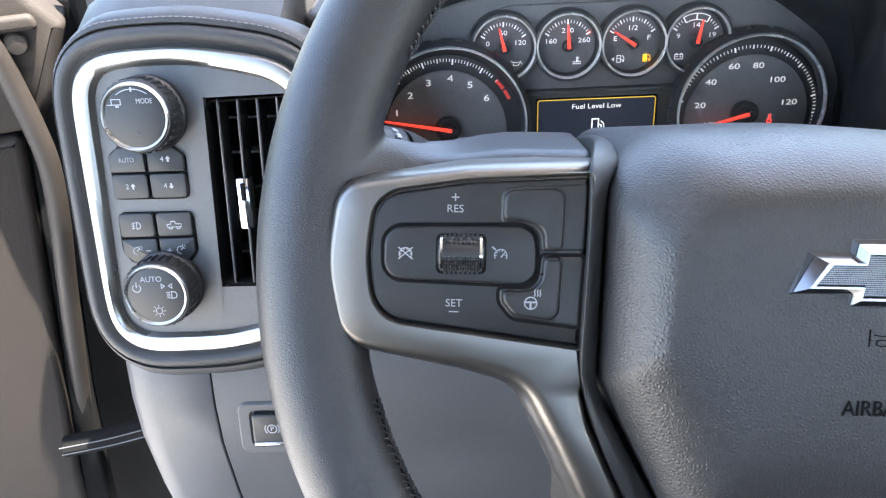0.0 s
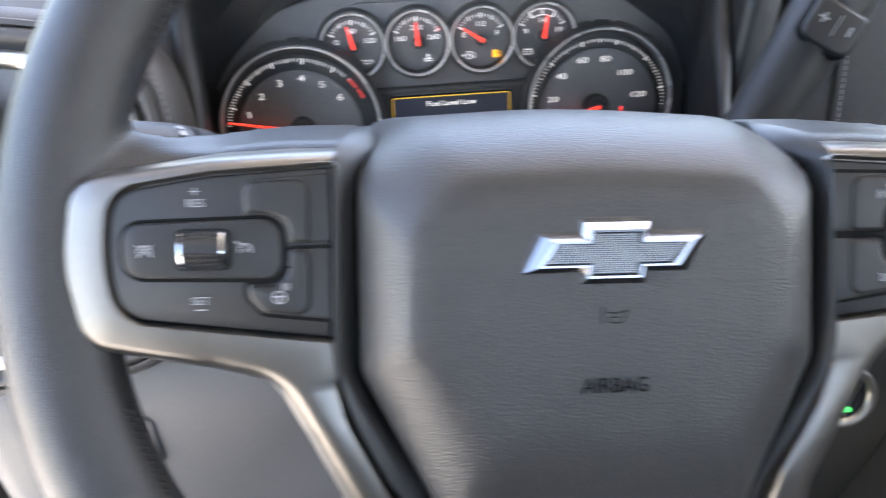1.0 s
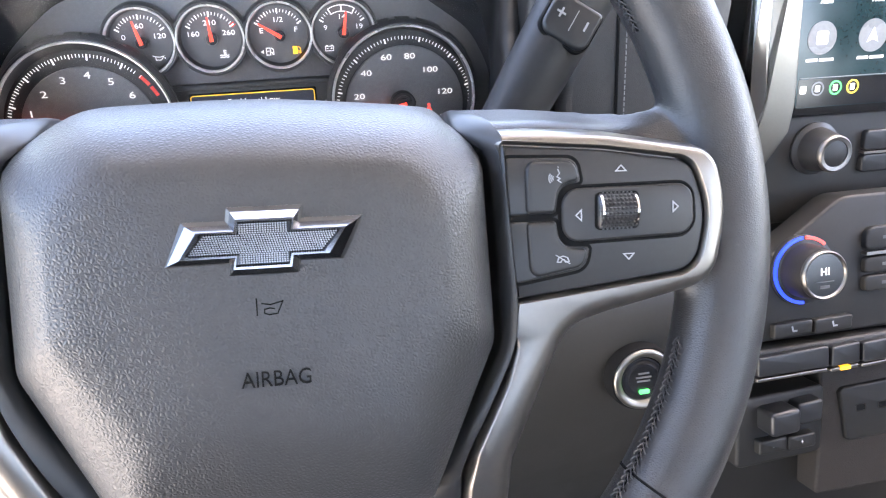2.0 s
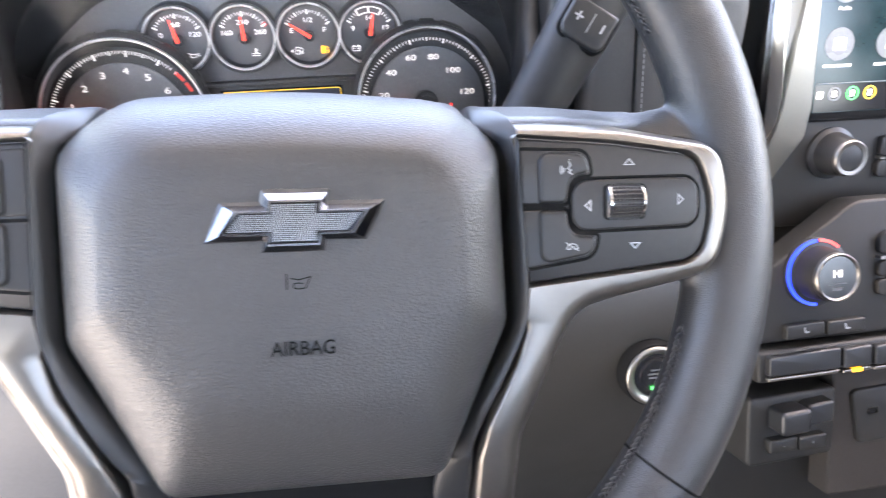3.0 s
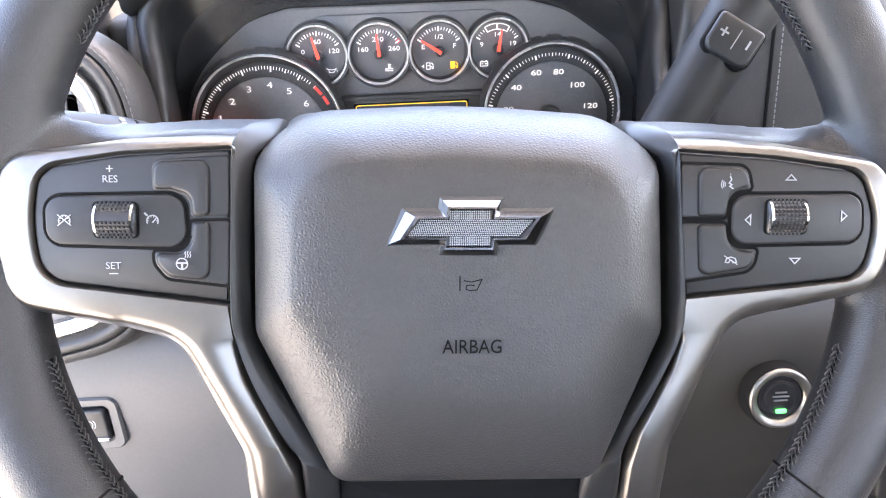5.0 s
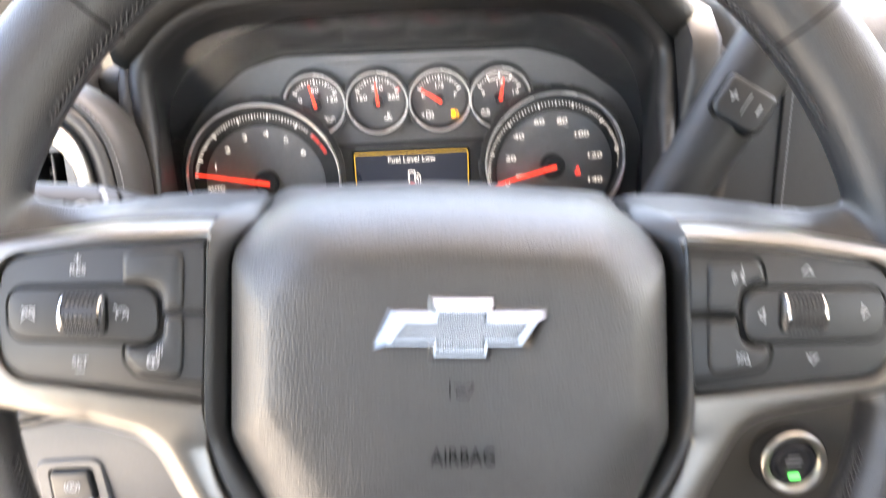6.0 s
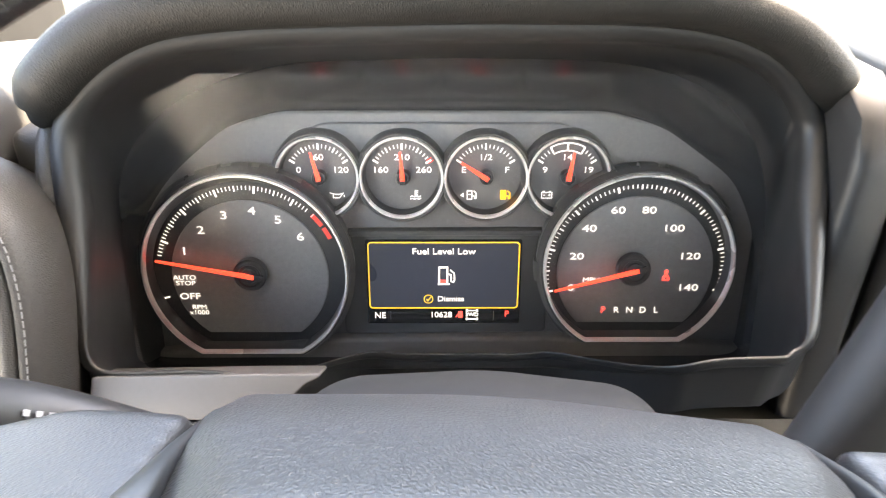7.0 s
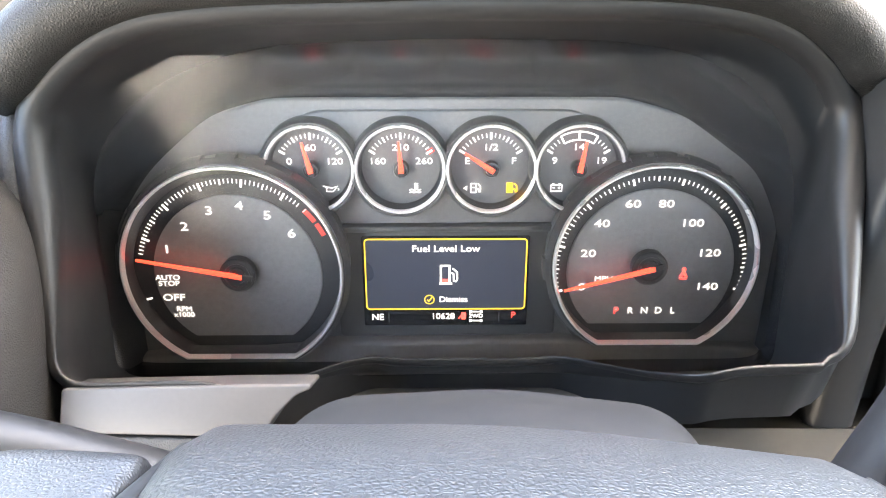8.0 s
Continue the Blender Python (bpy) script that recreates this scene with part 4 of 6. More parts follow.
def driver_display():
    d = thing("driver_display", CLUSTER, "small colour driver display lit with a fuel warning", "display")
    part("display_glass", prism(rpoly([(-47.2, 1.2, 1), (47.2, 1.2, 1), (47.2, -54, 1), (-47.2, -54, 1)][::-1]), -0.003, 0.0), SCREEN, d, "black display glass")
    z = 0.0002
    part("message_field", prism(rpoly([(-45.4, -43.2, 1.5), (45.4, -43.2, 1.5), (45.4, -0.6, 1.5), (-45.4, -0.6, 1.5)]), -0.001, z), SCREENFIELD, d, "dark grey message field")
    part("message_frame", stroke([tuple(c * 1000 for c in p) for p in rpoly([(-45.6, -43.4, 2), (45.6, -43.4, 2), (45.6, -0.4, 2), (-45.6, -0.4, 2)])], 0.75, z, closed=True), YELLOW, d, "lit amber frame")
    z = 0.0003
    text("message", "Fuel Level Low", 0, -6.2, 4.0, SCREENWHITE, d, z, stretch=1.14)
    bm = stroke([(-3.6, -27.4), (3.6, -27.4)], 1.0, z)
    stroke([(-2.8, -27), (-2.8, -16.4), (2.2, -16.4), (2.2, -27)], 1.0, z, bm=bm)
    stroke([(2.6, -20.6), (4.4, -21.4), (4.6, -25.6), (6, -26), (6.6, -24.6), (6.4, -20.4), (4, -18)], 0.8, z, bm=bm)
    part("pump_sign", bm, SCREENWHITE, d)
    part("pump_level", prism(mm([(-2.2, -26.8), (1.7, -26.8), (1.7, -24.6), (-2.2, -24.6)]), 0, z), REDLAMP, d, "red level bar")
    bm = stroke([(-9.4 + 2.7 * math.cos(radians(a)), -37.4 + 2.7 * math.sin(radians(a))) for a in range(0, 360, 15)], 0.5, z, closed=True)
    stroke([(-10.6, -37.4), (-9.8, -38.6), (-7.9, -36)], 0.6, z, bm=bm)
    part("tick_sign", bm, YELLOW, d, "amber tick in a circle")
    text("message", "Dismiss", 4.4, -37.4, 3.5, SCREENWHITE, d, z, stretch=1.1)
    text("heading", "NE", -39.5, -48.6, 4.0, SCREENWHITE, d, z)
    text("odometer", "10628", -1.6, -48.2, 3.8, SCREENWHITE, d, z, stretch=1.05)
    for x in (-33, 31):
        part("divider", stroke([(x, -45.8), (x, -51.4)], 0.4, z), DIMPRINT, d)
    text("gear_letter", "P", 39.2, -47.6, 4.0, REDLAMP, d, z, label="red letter")
    bm = prism(rpoly([(9.0, -50.2, 0.8), (11.8, -50.2, 0.8), (11.8, -45.8, 0.8), (9.0, -45.8, 0.8)]), 0, z)
    stroke([(8.8, -47.8), (7.6, -49.6)], 0.6, z, bm=bm)
    part("door_ajar_sign", bm, REDLAMP, d, "red open door sign")
    text("drive_mode", "2WD", 17.6, -48, 2.6, SCREENWHITE, d, z)
    bm = stroke([(14.4, -45.2), (20.8, -45.2)], 0.6, z)
    stroke([(14.4, -51), (20.8, -51)], 0.6, z, bm=bm)
    for x in (14.4, 20.8):
        stroke([(x, -44.4), (x, -46)], 1.1, z, bm=bm)
        stroke([(x, -50.2), (x, -51.8)], 1.1, z, bm=bm)
    part("axle_sign", bm, SCREENWHITE, d)


def cluster_housing():
    h = thing("instrument_cluster", CLUSTER, "dark grey instrument cluster fascia behind the gauges", "instrument cluster")
    plate = rpoly([(-188, -92, 6), (188, -92, 6), (188, 10, 30), (158, 60, 40), (94, 77, 40), (-94, 77, 40), (-158, 60, 40), (-188, 10, 30)])
    part("fascia", prism(plate, -0.02, -0.0045, 0.002), FASCIA, h, "dark grey fascia plate")
    # raised band that carries the four small gauges
    band = rpoly([(-98, 8, 14), (96, 9, 14), (100, 52, 22), (70, 71, 30), (-72, 71, 30), (-103, 51, 22)])
    part("gauge_band", prism(band, -0.006, -0.001, 0.0012), FASCIA, h)
    # frame round the display
    part("display_surround", prism(rpoly([(-62, -62, 3), (64, -61, 3), (64, 4.5, 3), (-62, 4, 3)]), -0.006, -0.0012, 0.001), PLASTIC, h, "black display surround")
    part("ledge", prism(rpoly([(-64, 4.2, 1), (66, 4.8, 1), (66, 8.2, 1), (-64, 7.6, 1)]), -0.004, 0.003, 0.001), PLASTIC, h, "narrow ledge above the display")
    part("sill", prism(rpoly([(-188, -92, 3), (188, -92, 3), (188, -69, 6), (66, -62, 8), (-62, -63, 8), (-188, -73, 6)]), -0.006, 0.004, 0.003), SILLGREY, h, "grey lower sill")


def lip_depth(u, v):
    """How far the binnacle's mouth stands in front of the dials: deeper outboard, and furthest out at its foot."""
    top, k = 0.066 - 0.085 * u, min(1.0, max(0.0, (0.080 - v) / 0.105))
    return top + (0.111 - top) * k


def hood():
    """The binnacle: a tunnel round the gauges and a padded arch over it."""
    b = thing("instrument_hood", CLUSTER, "padded black leather-look hood arching over the gauges", "instrument hood")
    def course(points, count, rounds):
        """Points at even steps along a run given in millimetres, smoothed between its fixed ends."""
        pts = [Vector(p) * 0.001 for p in points]
        far = [0.0]
        for p, q in zip(pts, pts[1:]):
            far.append(far[-1] + (q - p).length)
        out = []
        for i in range(count + 1):
            d = far[-1] * i / count
            k = max(j for j in range(len(pts) - 1) if far[j] <= d + 1e-9)
            out.append(pts[k].lerp(pts[k + 1], (d - far[k]) / (far[k + 1] - far[k])))
        for _ in range(rounds):
            out = [out[0]] + [0.25 * x + 0.5 * y + 0.25 * z for x, y, z in zip(out, out[1:], out[2:])] + [out[-1]]
        return out
    def outline(bottom, over):
        ring = course(bottom, 60, 4)[:-1] + course(over, 160, 8)[:-1]
        for _ in range(6):
            ring = [0.25 * ring[i - 1] + 0.5 * ring[i] + 0.25 * ring[(i + 1) % len(ring)] for i in range(len(ring))]
        return [tuple(p) for p in ring]
    back = outline([(-190, -78), (190, -78)], [(190, -78), (190, 0), (172, 35), (149, 49), (131, 62), (112, 72), (89, 76), (0, 77), (-91, 76), (-120, 69), (-139, 54), (-162, 35), (-188, 0), (-190, -78)])
    lens = outline([(-180, -72), (182, -69)], [(182, -69), (178, 30), (168, 64), (148, 88), (116, 103), (78, 108.5), (0, 109.5), (-81, 107), (-118, 98), (-146, 84), (-166, 66), (-178, 40), (-180, -72)])
    mouth = outline([(-166, -26), (-95, -24), (-42, -57), (66, -57), (112, -19), (171, -18)], [(171, -18), (176, 10), (182, 45), (188.2, 76.5), (175.8, 95.5), (163.1, 106.7), (148.6, 115.4), (132.5, 120), (109.5, 124), (84.7, 125.4), (1.6, 126), (-88.7, 124), (-126, 120.3), (-149.4, 109.7), (-167.6, 93.4), (-176.6, 81), (-173, 45), (-169, 10), (-166, -26)])
    def depth(p):
        u, v = p
        if v < 0.0 and -0.15 < u < 0.16:
            k = min(1.0, max(0.0, (abs(u - 0.010) - 0.045) / 0.060))
            k = k * k * (3 - 2 * k)
            return 0.036 + (lip_depth(u, -0.025) - 0.036) * k
        return lip_depth(u, v)
    front = [Vector((u, v, depth((u, v)))) for u, v in mouth]
    throat = inset(mouth, 0.007)
    # the mouth's inner edge is a soft roll
    roll = []
    for a in (0, 22, 45, 67):
        c, s = math.cos(radians(a)), math.sin(radians(a))
        ring = []
        for f, q in zip(front, throat):
            k = 0.12 + 0.88 * min(1.0, max(0.0, (f.y + 0.015) / 0.06))
            ring.append(Vector((f.x + (q[0] - f.x) * c * k, f.y + (q[1] - f.y) * c * k, f.z - 0.010 * (1 - s) * k)))
        roll.append(ring)
    def blend(a, za, t):
        # the floor sags towards the gauges
        rise = [t + (t ** 1.7 - t) * min(1.0, max(0.0, -q.y / 0.02)) for q in roll[0]]
        return [Vector((p[0] + (q.x - p[0]) * t, p[1] + (q.y - p[1]) * r, za + (q.z - za) * t)) for p, q, r in zip(a, roll[0], rise)]
    bm = bmesh.new()
    loft(bm, [at_height(back, -0.008), at_height(lens, 0.028)])
    part("visor", bm, VISOR, b, "smooth black visor round the gauges", 40)
    bm = bmesh.new()
    # its front edge turns outwards in a soft quarter round
    lip = []
    for a in (25, 50, 75, 90):
        wide = inset(mouth, -0.0075 * math.sin(radians(a)))
        lip.append([Vector((q[0], q[1], depth(p) - 0.0085 * (1 - math.cos(radians(a))))) for p, q in zip(mouth, wide)])
    loft(bm, [at_height(lens, 0.0275), blend(lens, 0.028, 0.25), blend(lens, 0.028, 0.5), blend(lens, 0.028, 0.7), blend(lens, 0.028, 0.88), *roll, front, *lip, [p - Vector((0, 0.030, 0.010) if p.y < 0.0 else (0, 0, 0.03)) for p in lip[-1]]])
    part("tunnel", bm, TUNNEL, b, "dark plastic tunnel round the gauges", 40)
    # clear lens in front of the dials, leaning with its top towards the driver
    bm = bmesh.new()
    rows = []
    for v, w, half in ((-0.0680, 0.033, 0.180), (-0.03, 0.0375, 0.180), (0.02, 0.043, 0.179), (0.06, 0.048, 0.172), (0.09, 0.053, 0.150), (0.104, 0.056, 0.120)):
        rows.append([Vector((half * k / 10, v, w - 0.006 * (k / 10) ** 2)) for k in range(-10, 11)])
    loft(bm, rows, closed=False)
    pane = part("lens", bm, LENS, b, "clear plastic lens")
    pane.visible_shadow = False
    # the padded arch
    run = [Vector(p) for p in inset(mouth, -0.0026)[60:] if p[1] > 0.079]
    run = [Vector((0.1915, 0.0735))] + run + [Vector((-0.1802, 0.0770))]
    dense = []
    for a, c in zip(run, run[1:]):
        k = max(1, int((c - a).length / 0.005))
        dense += [a.lerp(c, i / k) for i in range(k)]
    dense.append(run[-1])
    sec = [(-0.001, -0.016), (-0.002, -0.003), (0.0004, 0.0052), (0.0052, 0.0098), (0.0112, 0.0116), (0.0178, 0.0106), (0.0225, 0.0066), (0.0252, -0.0010), (0.0262, -0.014), (0.0268, -0.055), (0.024, -0.11), (0.016, -0.16)]
    loops = []
    total = len(dense) - 1
    for i, p in enumerate(dense):
        d = (dense[min(i + 1, total)] - dense[max(i - 1, 0)]).normalized()
        out = Vector((-d.y, d.x))
        if out.dot(p - Vector((0, 0.03))) < 0:
            out = -out
        end = min(i, total - i)
        k = math.sqrt(min(1.0, (end + 0.6) / 5))
        base = lip_depth(p.x, 0.1)
        loops.append([Vector((*(p + out * (0.010 + (o - 0.010) * k)), base + (w if w < -0.016 else -0.016 + (w + 0.016) * k))) for o, w in sec])
    bm = bmesh.new()
    loft(bm, loops, True, True, closed=False)
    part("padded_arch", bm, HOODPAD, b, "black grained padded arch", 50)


cluster_housing()
tachometer()
speedometer()
for centre_x, gauge_kind in ((-72.2, "oil"), (-24.2, "temp"), (24.0, "fuel"), (71.0, "volt")):
    small_gauge(centre_x, gauge_kind)
driver_display()
hood()


# ---- outboard vent and switch panel ----
def rotary_knob(parent, x, y, lift=0.020):
    k = part("knob", lathe([(0.0228, 0.0), (0.0228, 0.004), (0.0214, 0.0055), (0.0212, lift - 0.002), (0.0203, lift)], 64, centre=(x * 0.001, y * 0.001)), BUTTON, parent, "black rotary knob with silver ring")
    bm = bmesh.new()
    for i in range(30):
        a = 2 * math.pi * i / 30
        m = Matrix.Translation((x * 0.001 + 0.0214 * math.cos(a), y * 0.001 + 0.0214 * math.sin(a), lift * 0.55)) @ Matrix.Rotation(a, 4, "Z") @ Matrix.Diagonal((0.0012, 0.0016, lift * 0.6, 1))
        bmesh.ops.create_cube(bm, size=1, matrix=m)
    part("knurl", bm, BUTTON, k)
    part("knob_ring", lathe([(0.0198, lift - 0.001), (0.0198, lift + 0.0003), (0.0190, lift + 0.0010), (0.0178, lift + 0.0006), (0.0172, lift - 0.0004)], 64, centre=(x * 0.001, y * 0.001), cap=False), VENTSILVER, k, "satin silver ring", 50)
    part("knob_cap", lathe([(0.0174, lift - 0.001), (0.0174, lift), (0.0168, lift + 0.0002)], 64, centre=(x * 0.001, y * 0.001)), BUTTON, k, "black knob cap")
    return k, lift + 0.0003


def eased(pts, count=240, rounds=10):
    """A closed outline at even steps, its kinks smoothed."""
    ring = [Vector(p) for p in pts] + [Vector(pts[0])]
    far = [0.0]
    for a, b in zip(ring, ring[1:]):
        far.append(far[-1] + (b - a).length)
    out, k = [], 0
    for i in range(count):
        d = far[-1] * i / count
        while far[k + 1] < d:
            k += 1
        out.append(ring[k].lerp(ring[k + 1], (d - far[k]) / max(far[k + 1] - far[k], 1e-9)))
    for _ in range(rounds):
        out = [0.25 * out[i - 1] + 0.5 * out[i] + 0.25 * out[(i + 1) % count] for i in range(count)]
    return [tuple(p) for p in out]


def vent_panel():
    v = thing("vent_panel", VENTS, "outboard dash panel with air vent, knobs and switches, silver surround", "dash panel")
    outer = eased(rpoly([(-38, -131, 27), (40, -129, 60), (105, -115, 34), (110, 10, 60), (104, 51, 38), (34, 62.5, 90), (-37, 60, 24)], 9), rounds=40)
    inner = eased(rpoly([(-29, -118, 17), (40, -117, 60), (95.5, -104, 26), (100.5, 6, 60), (95, 39, 30), (34, 52, 90), (-24, 50.5, 14)], 9), rounds=30)
    bm = bmesh.new()
    loft(bm, [at_height(inset(outer, -d), w) for d, w in ((0.0128, -0.012), (0.0128, -0.0035), (0.0122, -0.0012), (0.0105, 0.0006), (0.0085, 0.0014), (0.0060, 0.0010), (0.0035, -0.0012), (0.0018, -0.0030), (0.0, -0.0034), (0.0, -0.006))])
    part("padded_surround", bm, PAD, v, "black grained padded surround", 60)
    # stitched skin round the surround, rolling back into the dash, narrower on the door side
    def skin(grow, w):
        out = []
        for p, q in zip(inset(outer, -0.0122), inset(outer, -0.0122 - grow)):
            k = min(1.0, max(0.12, (p[0] + 0.052) / 0.035))
            out.append(Vector((p[0] + (q[0] - p[0]) * k, p[1] + (q[1] - p[1]) * k, w)))
        return out
    bm = bmesh.new()
    loft(bm, [skin(g, w) for g, w in ((0.0005, -0.010), (0.0008, -0.0022), (0.0016, -0.0008), (0.0040, -0.0010), (0.0070, -0.0040), (0.0095, -0.0095), (0.0112, -0.0175), (0.0112, -0.027), (0.0090, -0.040), (0.004, -0.055), (-0.004, -0.085))])
    sk = part("stitched_skin", bm, PAD, v, "black grained skin with a light stitched seam", 60)
    seam = [p for p in skin(0.0046, -0.0014) if p.y > -0.100 and p.x > -0.047]
    first = max(range(len(seam)), key=lambda i: (seam[i] - seam[i - 1]).length)
    tagged(stitched_line("stitching", seam[first:] + seam[:first], sk, GREYTHREAD, 0.0040, 0.0029, 0.00035), kind="stuff")
    bm = bmesh.new()
    loft(bm, [at_height(outer, -0.004), at_height(outer, 0.001), at_height(inset(outer, 0.0015), 0.0032), at_height(inset(outer, 0.005), 0.0040), at_height(inset(inner, -0.002), 0.0025), at_height(inner, -0.001), at_height(inner, -0.006)])
    part("silver_trim", bm, VENTSILVER, v, "satin silver trim loop", 40)
    # face with the vent cut through it
    vent = rpoly([(38, -86, 5), (92, -86, 5), (92, 32, 5), (42, 30, 5)], 9)
    face_l = rpoly([(-30, -119, 17), (37, -119, 1), (41, 31, 1), (40, 53, 1), (-25, 51.5, 14)], 6)
    bm = prism(face_l, -0.008, -0.002, 0.0)
    prism(rpoly([(36.9, -119, 1), (98, -106, 26), (93.5, -87, 1), (37.2, -87, 1)]), -0.008, -0.002, bm=bm)
    prism(rpoly([(41, 32, 1), (93, 33, 1), (97, 40, 24), (39, 53, 1)]), -0.008, -0.002, bm=bm)
    prism(rpoly([(93, -88, 1), (98, -106, 10), (103, 6, 40), (97, 40, 10), (92.5, 33, 1)]), -0.008, -0.002, bm=bm)
    part("face", bm, VENTFACE, v, "dark grey panel face")
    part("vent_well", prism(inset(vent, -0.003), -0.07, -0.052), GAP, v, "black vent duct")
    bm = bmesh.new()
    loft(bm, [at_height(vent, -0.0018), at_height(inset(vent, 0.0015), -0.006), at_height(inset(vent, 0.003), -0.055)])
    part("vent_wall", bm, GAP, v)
    for i in range(4):
        x = 49.5 + i * 12.0
        part("vent_vane", prism(rpoly([(x - 0.9 - 0.8, 31, 0.5), (x - 0.9 - 3.0, -85, 0.5), (x + 0.9 - 3.0, -85, 0.5), (x + 0.9 - 0.8, 31, 0.5)]), -0.020, -0.004, 0.0006), LEVER, v, "upright vane")
        # added light grey strip paints the highlight on the vane's rounded front
        part("vane_glint", tube([(x * 0.001 - 0.0008, 0.031, -0.0042), (x * 0.001 - 0.0030, -0.085, -0.0042)], 0.00085, 8), DULL, v, "lighter strip painted as the vane highlight")
    for i in range(5):
        y = -70 + i * 22
        part("vent_louvre", box(0.042, 0.090, y * 0.001 - 0.0009, y * 0.001 + 0.0009, -0.045, -0.024, 0.0004, 1), PLASTIC, v, "level louvre behind the vanes")
    part("vent_tab", box(0.0565, 0.0645, -0.048, -0.016, -0.022, 0.004, 0.0015, 2), CHROME, v, "chrome vent tab")
    part("tab_slot", box(0.059, 0.062, -0.030, -0.019, 0.0035, 0.0044, 0.0004, 1), GAP, v)
    # knobs
    k1, z = rotary_knob(v, 8.5, 24)
    bm = stroke([(8.5 + 15 * math.cos(radians(a)), 24.5 + 15 * math.sin(radians(a))) for a in range(54, 127, 8)], 0.5, z)
    stroke([(8.5, 38), (8.5, 40.6)], 0.9, z, bm=bm)
    stroke([(-6.4, 31), (1.6, 31), (1.6, 34), (-3.6, 34), (-3.6, 31)], 0.5, z, bm=bm)
    stroke([(-1.6, 30), (0.4, 30)], 1.0, z, bm=bm)
    part("print", bm, PRINT, k1)
    text("print", "MODE", 15.2, 32.6, 3.0, PRINT, k1, z, stretch=0.8)
    text("print", "N", 9.5, 14.5, 2.8, DIMPRINT, k1, z, stretch=0.8)
    k2, z = rotary_knob(v, 4.5, -84)
    text("print", "AUTO", 3.0, -73.6, 3.6, PRINT, k2, z, stretch=0.95)
    bm = stroke([(-6.6 + 2.5 * math.cos(radians(a)), -79 + 2.5 * math.sin(radians(a))) for a in range(130, 411, 20)], 0.5, z)
    stroke([(-6.6, -75.4), (-6.6, -78.6)], 0.6, z, bm=bm)
    stroke([(5.4 + 2.0 * math.cos(radians(a)), -94 + 2.0 * math.sin(radians(a))) for a in range(0, 360, 30)], 0.5, z, bm=bm, closed=True)
    for a in range(0, 360, 45):
        stroke([(5.4 + 2.8 * math.cos(radians(a)), -94 + 2.8 * math.sin(radians(a))), (5.4 + 4.0 * math.cos(radians(a)), -94 + 4.0 * math.sin(radians(a)))], 0.5, z, bm=bm)
    for s in (-1, 1):
        stroke([(12 + s * 1.2, -78), (12 + s * 3.2, -76.6), (12 + s * 3.2, -79.4)], 0.5, z, bm=bm, closed=True)
    for k in range(4):
        stroke([(11.4, -82 - k * 1.2), (13.6, -82 - k * 1.2)], 0.5, z, bm=bm)
    stroke([(14.4, -81.6), (17, -82), (17.8, -83.8), (17, -85.6), (14.4, -86)], 0.6, z, bm=bm, closed=True)
    part("print", bm, PRINT, k2)
    # two blocks of four switches
    for base, rows in ((("AUTO", "4^"), ("2^", "4v")), 0), ((("fog", "cargo"), ("dim-", "dim+")), 1):
        y0 = 5.0 if rows == 0 else -36.0
        out = rpoly([(-21.5, y0 - 33, 4), (25.5, y0 - 33.5, 4), (26, y0 - 7, 4), (18, y0 + 0.5, 5), (-14, y0 + 0.5, 5), (-21, y0 - 5, 4)] if rows == 0 else [(-17, y0 - 33, 4), (20, y0 - 34, 4), (26, y0 - 26, 4), (26, y0 - 0.5, 5), (-21.5, y0, 5), (-22, y0 - 25, 4)])
        part("switch_gap", prism(out, -0.003, -0.0012), GAP, v)
        for r in range(2):
            for c in range(2):
                x0, x1 = (-21, 1.6) if c == 0 else (2.6, 25.4)
                top, low = (y0 - 0.6, y0 - 16.2) if r == 0 else (y0 - 17.0, y0 - 32.6)
                cut = 6 if (rows == 0 and r == 0) or (rows == 1 and r == 1) else 0
                corners = [(x0, low, 2.5), (x1, low, 2.5), (x1, top, 2.5), (x0, top, 2.5)]
                if cut and rows == 0:
                    corners = [(x0, low, 1), (x1, low, 1), (x1, top - (5 if c else 1), 3), (x1 - (6 if c else 0.1), top, 2), (x0 + (6 if not c else 0.1), top, 2), (x0, top - (5 if not c else 1), 3)]
                elif cut:
                    corners = [(x0 + (6 if not c else 0.1), low, 2), (x1 - (6 if c else 0.1), low, 2), (x1, low + (6 if c else 1), 2), (x1, top, 1), (x0, top, 1), (x0, low + (6 if not c else 1), 2)]
                sw = part("switch", prism(inset(rpoly(corners), 0.0002), -0.002, 0.0008, 0.0009), BUTTON, v, "black push switch")
                word = base[r][c]
                x, y, z = (x0 + x1) / 2, (top + low) / 2, 0.0009
                if word in ("AUTO",):
                    text("print", "AUTO", x, y, 3.0, PRINT, sw, z, stretch=0.82)
                elif word[0] in "24":
                    text("print", word[0], x - 1.8, y, 3.2, PRINT, sw, z)
                    s = 1 if word[1] == "^" else -1
                    bm = prism(mm([(x + 0.2, y + 0.2 * s), (x + 3.4, y + 0.2 * s), (x + 1.8, y + 1.9 * s)]), z, z + 0.0002)
                    stroke([(x + 1.8, y + 0.4 * s), (x + 1.8, y - 1.6 * s)], 1.2, z, bm=bm)
                    part("print", bm, PRINT, sw)
                elif word == "fog":
                    bm = stroke([(x, y + 2.2), (x + 1.8, y + 1.8), (x + 2.6, y), (x + 1.8, y - 1.8), (x, y - 2.2)], 0.5, z, closed=True)
                    for k in (-1.5, 0, 1.5):
                        stroke([(x - 3, y + k - 0.4), (x - 1, y + k + 0.3)], 0.5, z, bm=bm)
                    stroke([(x - 2, y + 2.2), (x - 2, y - 2.2)], 0.4, z, bm=bm)
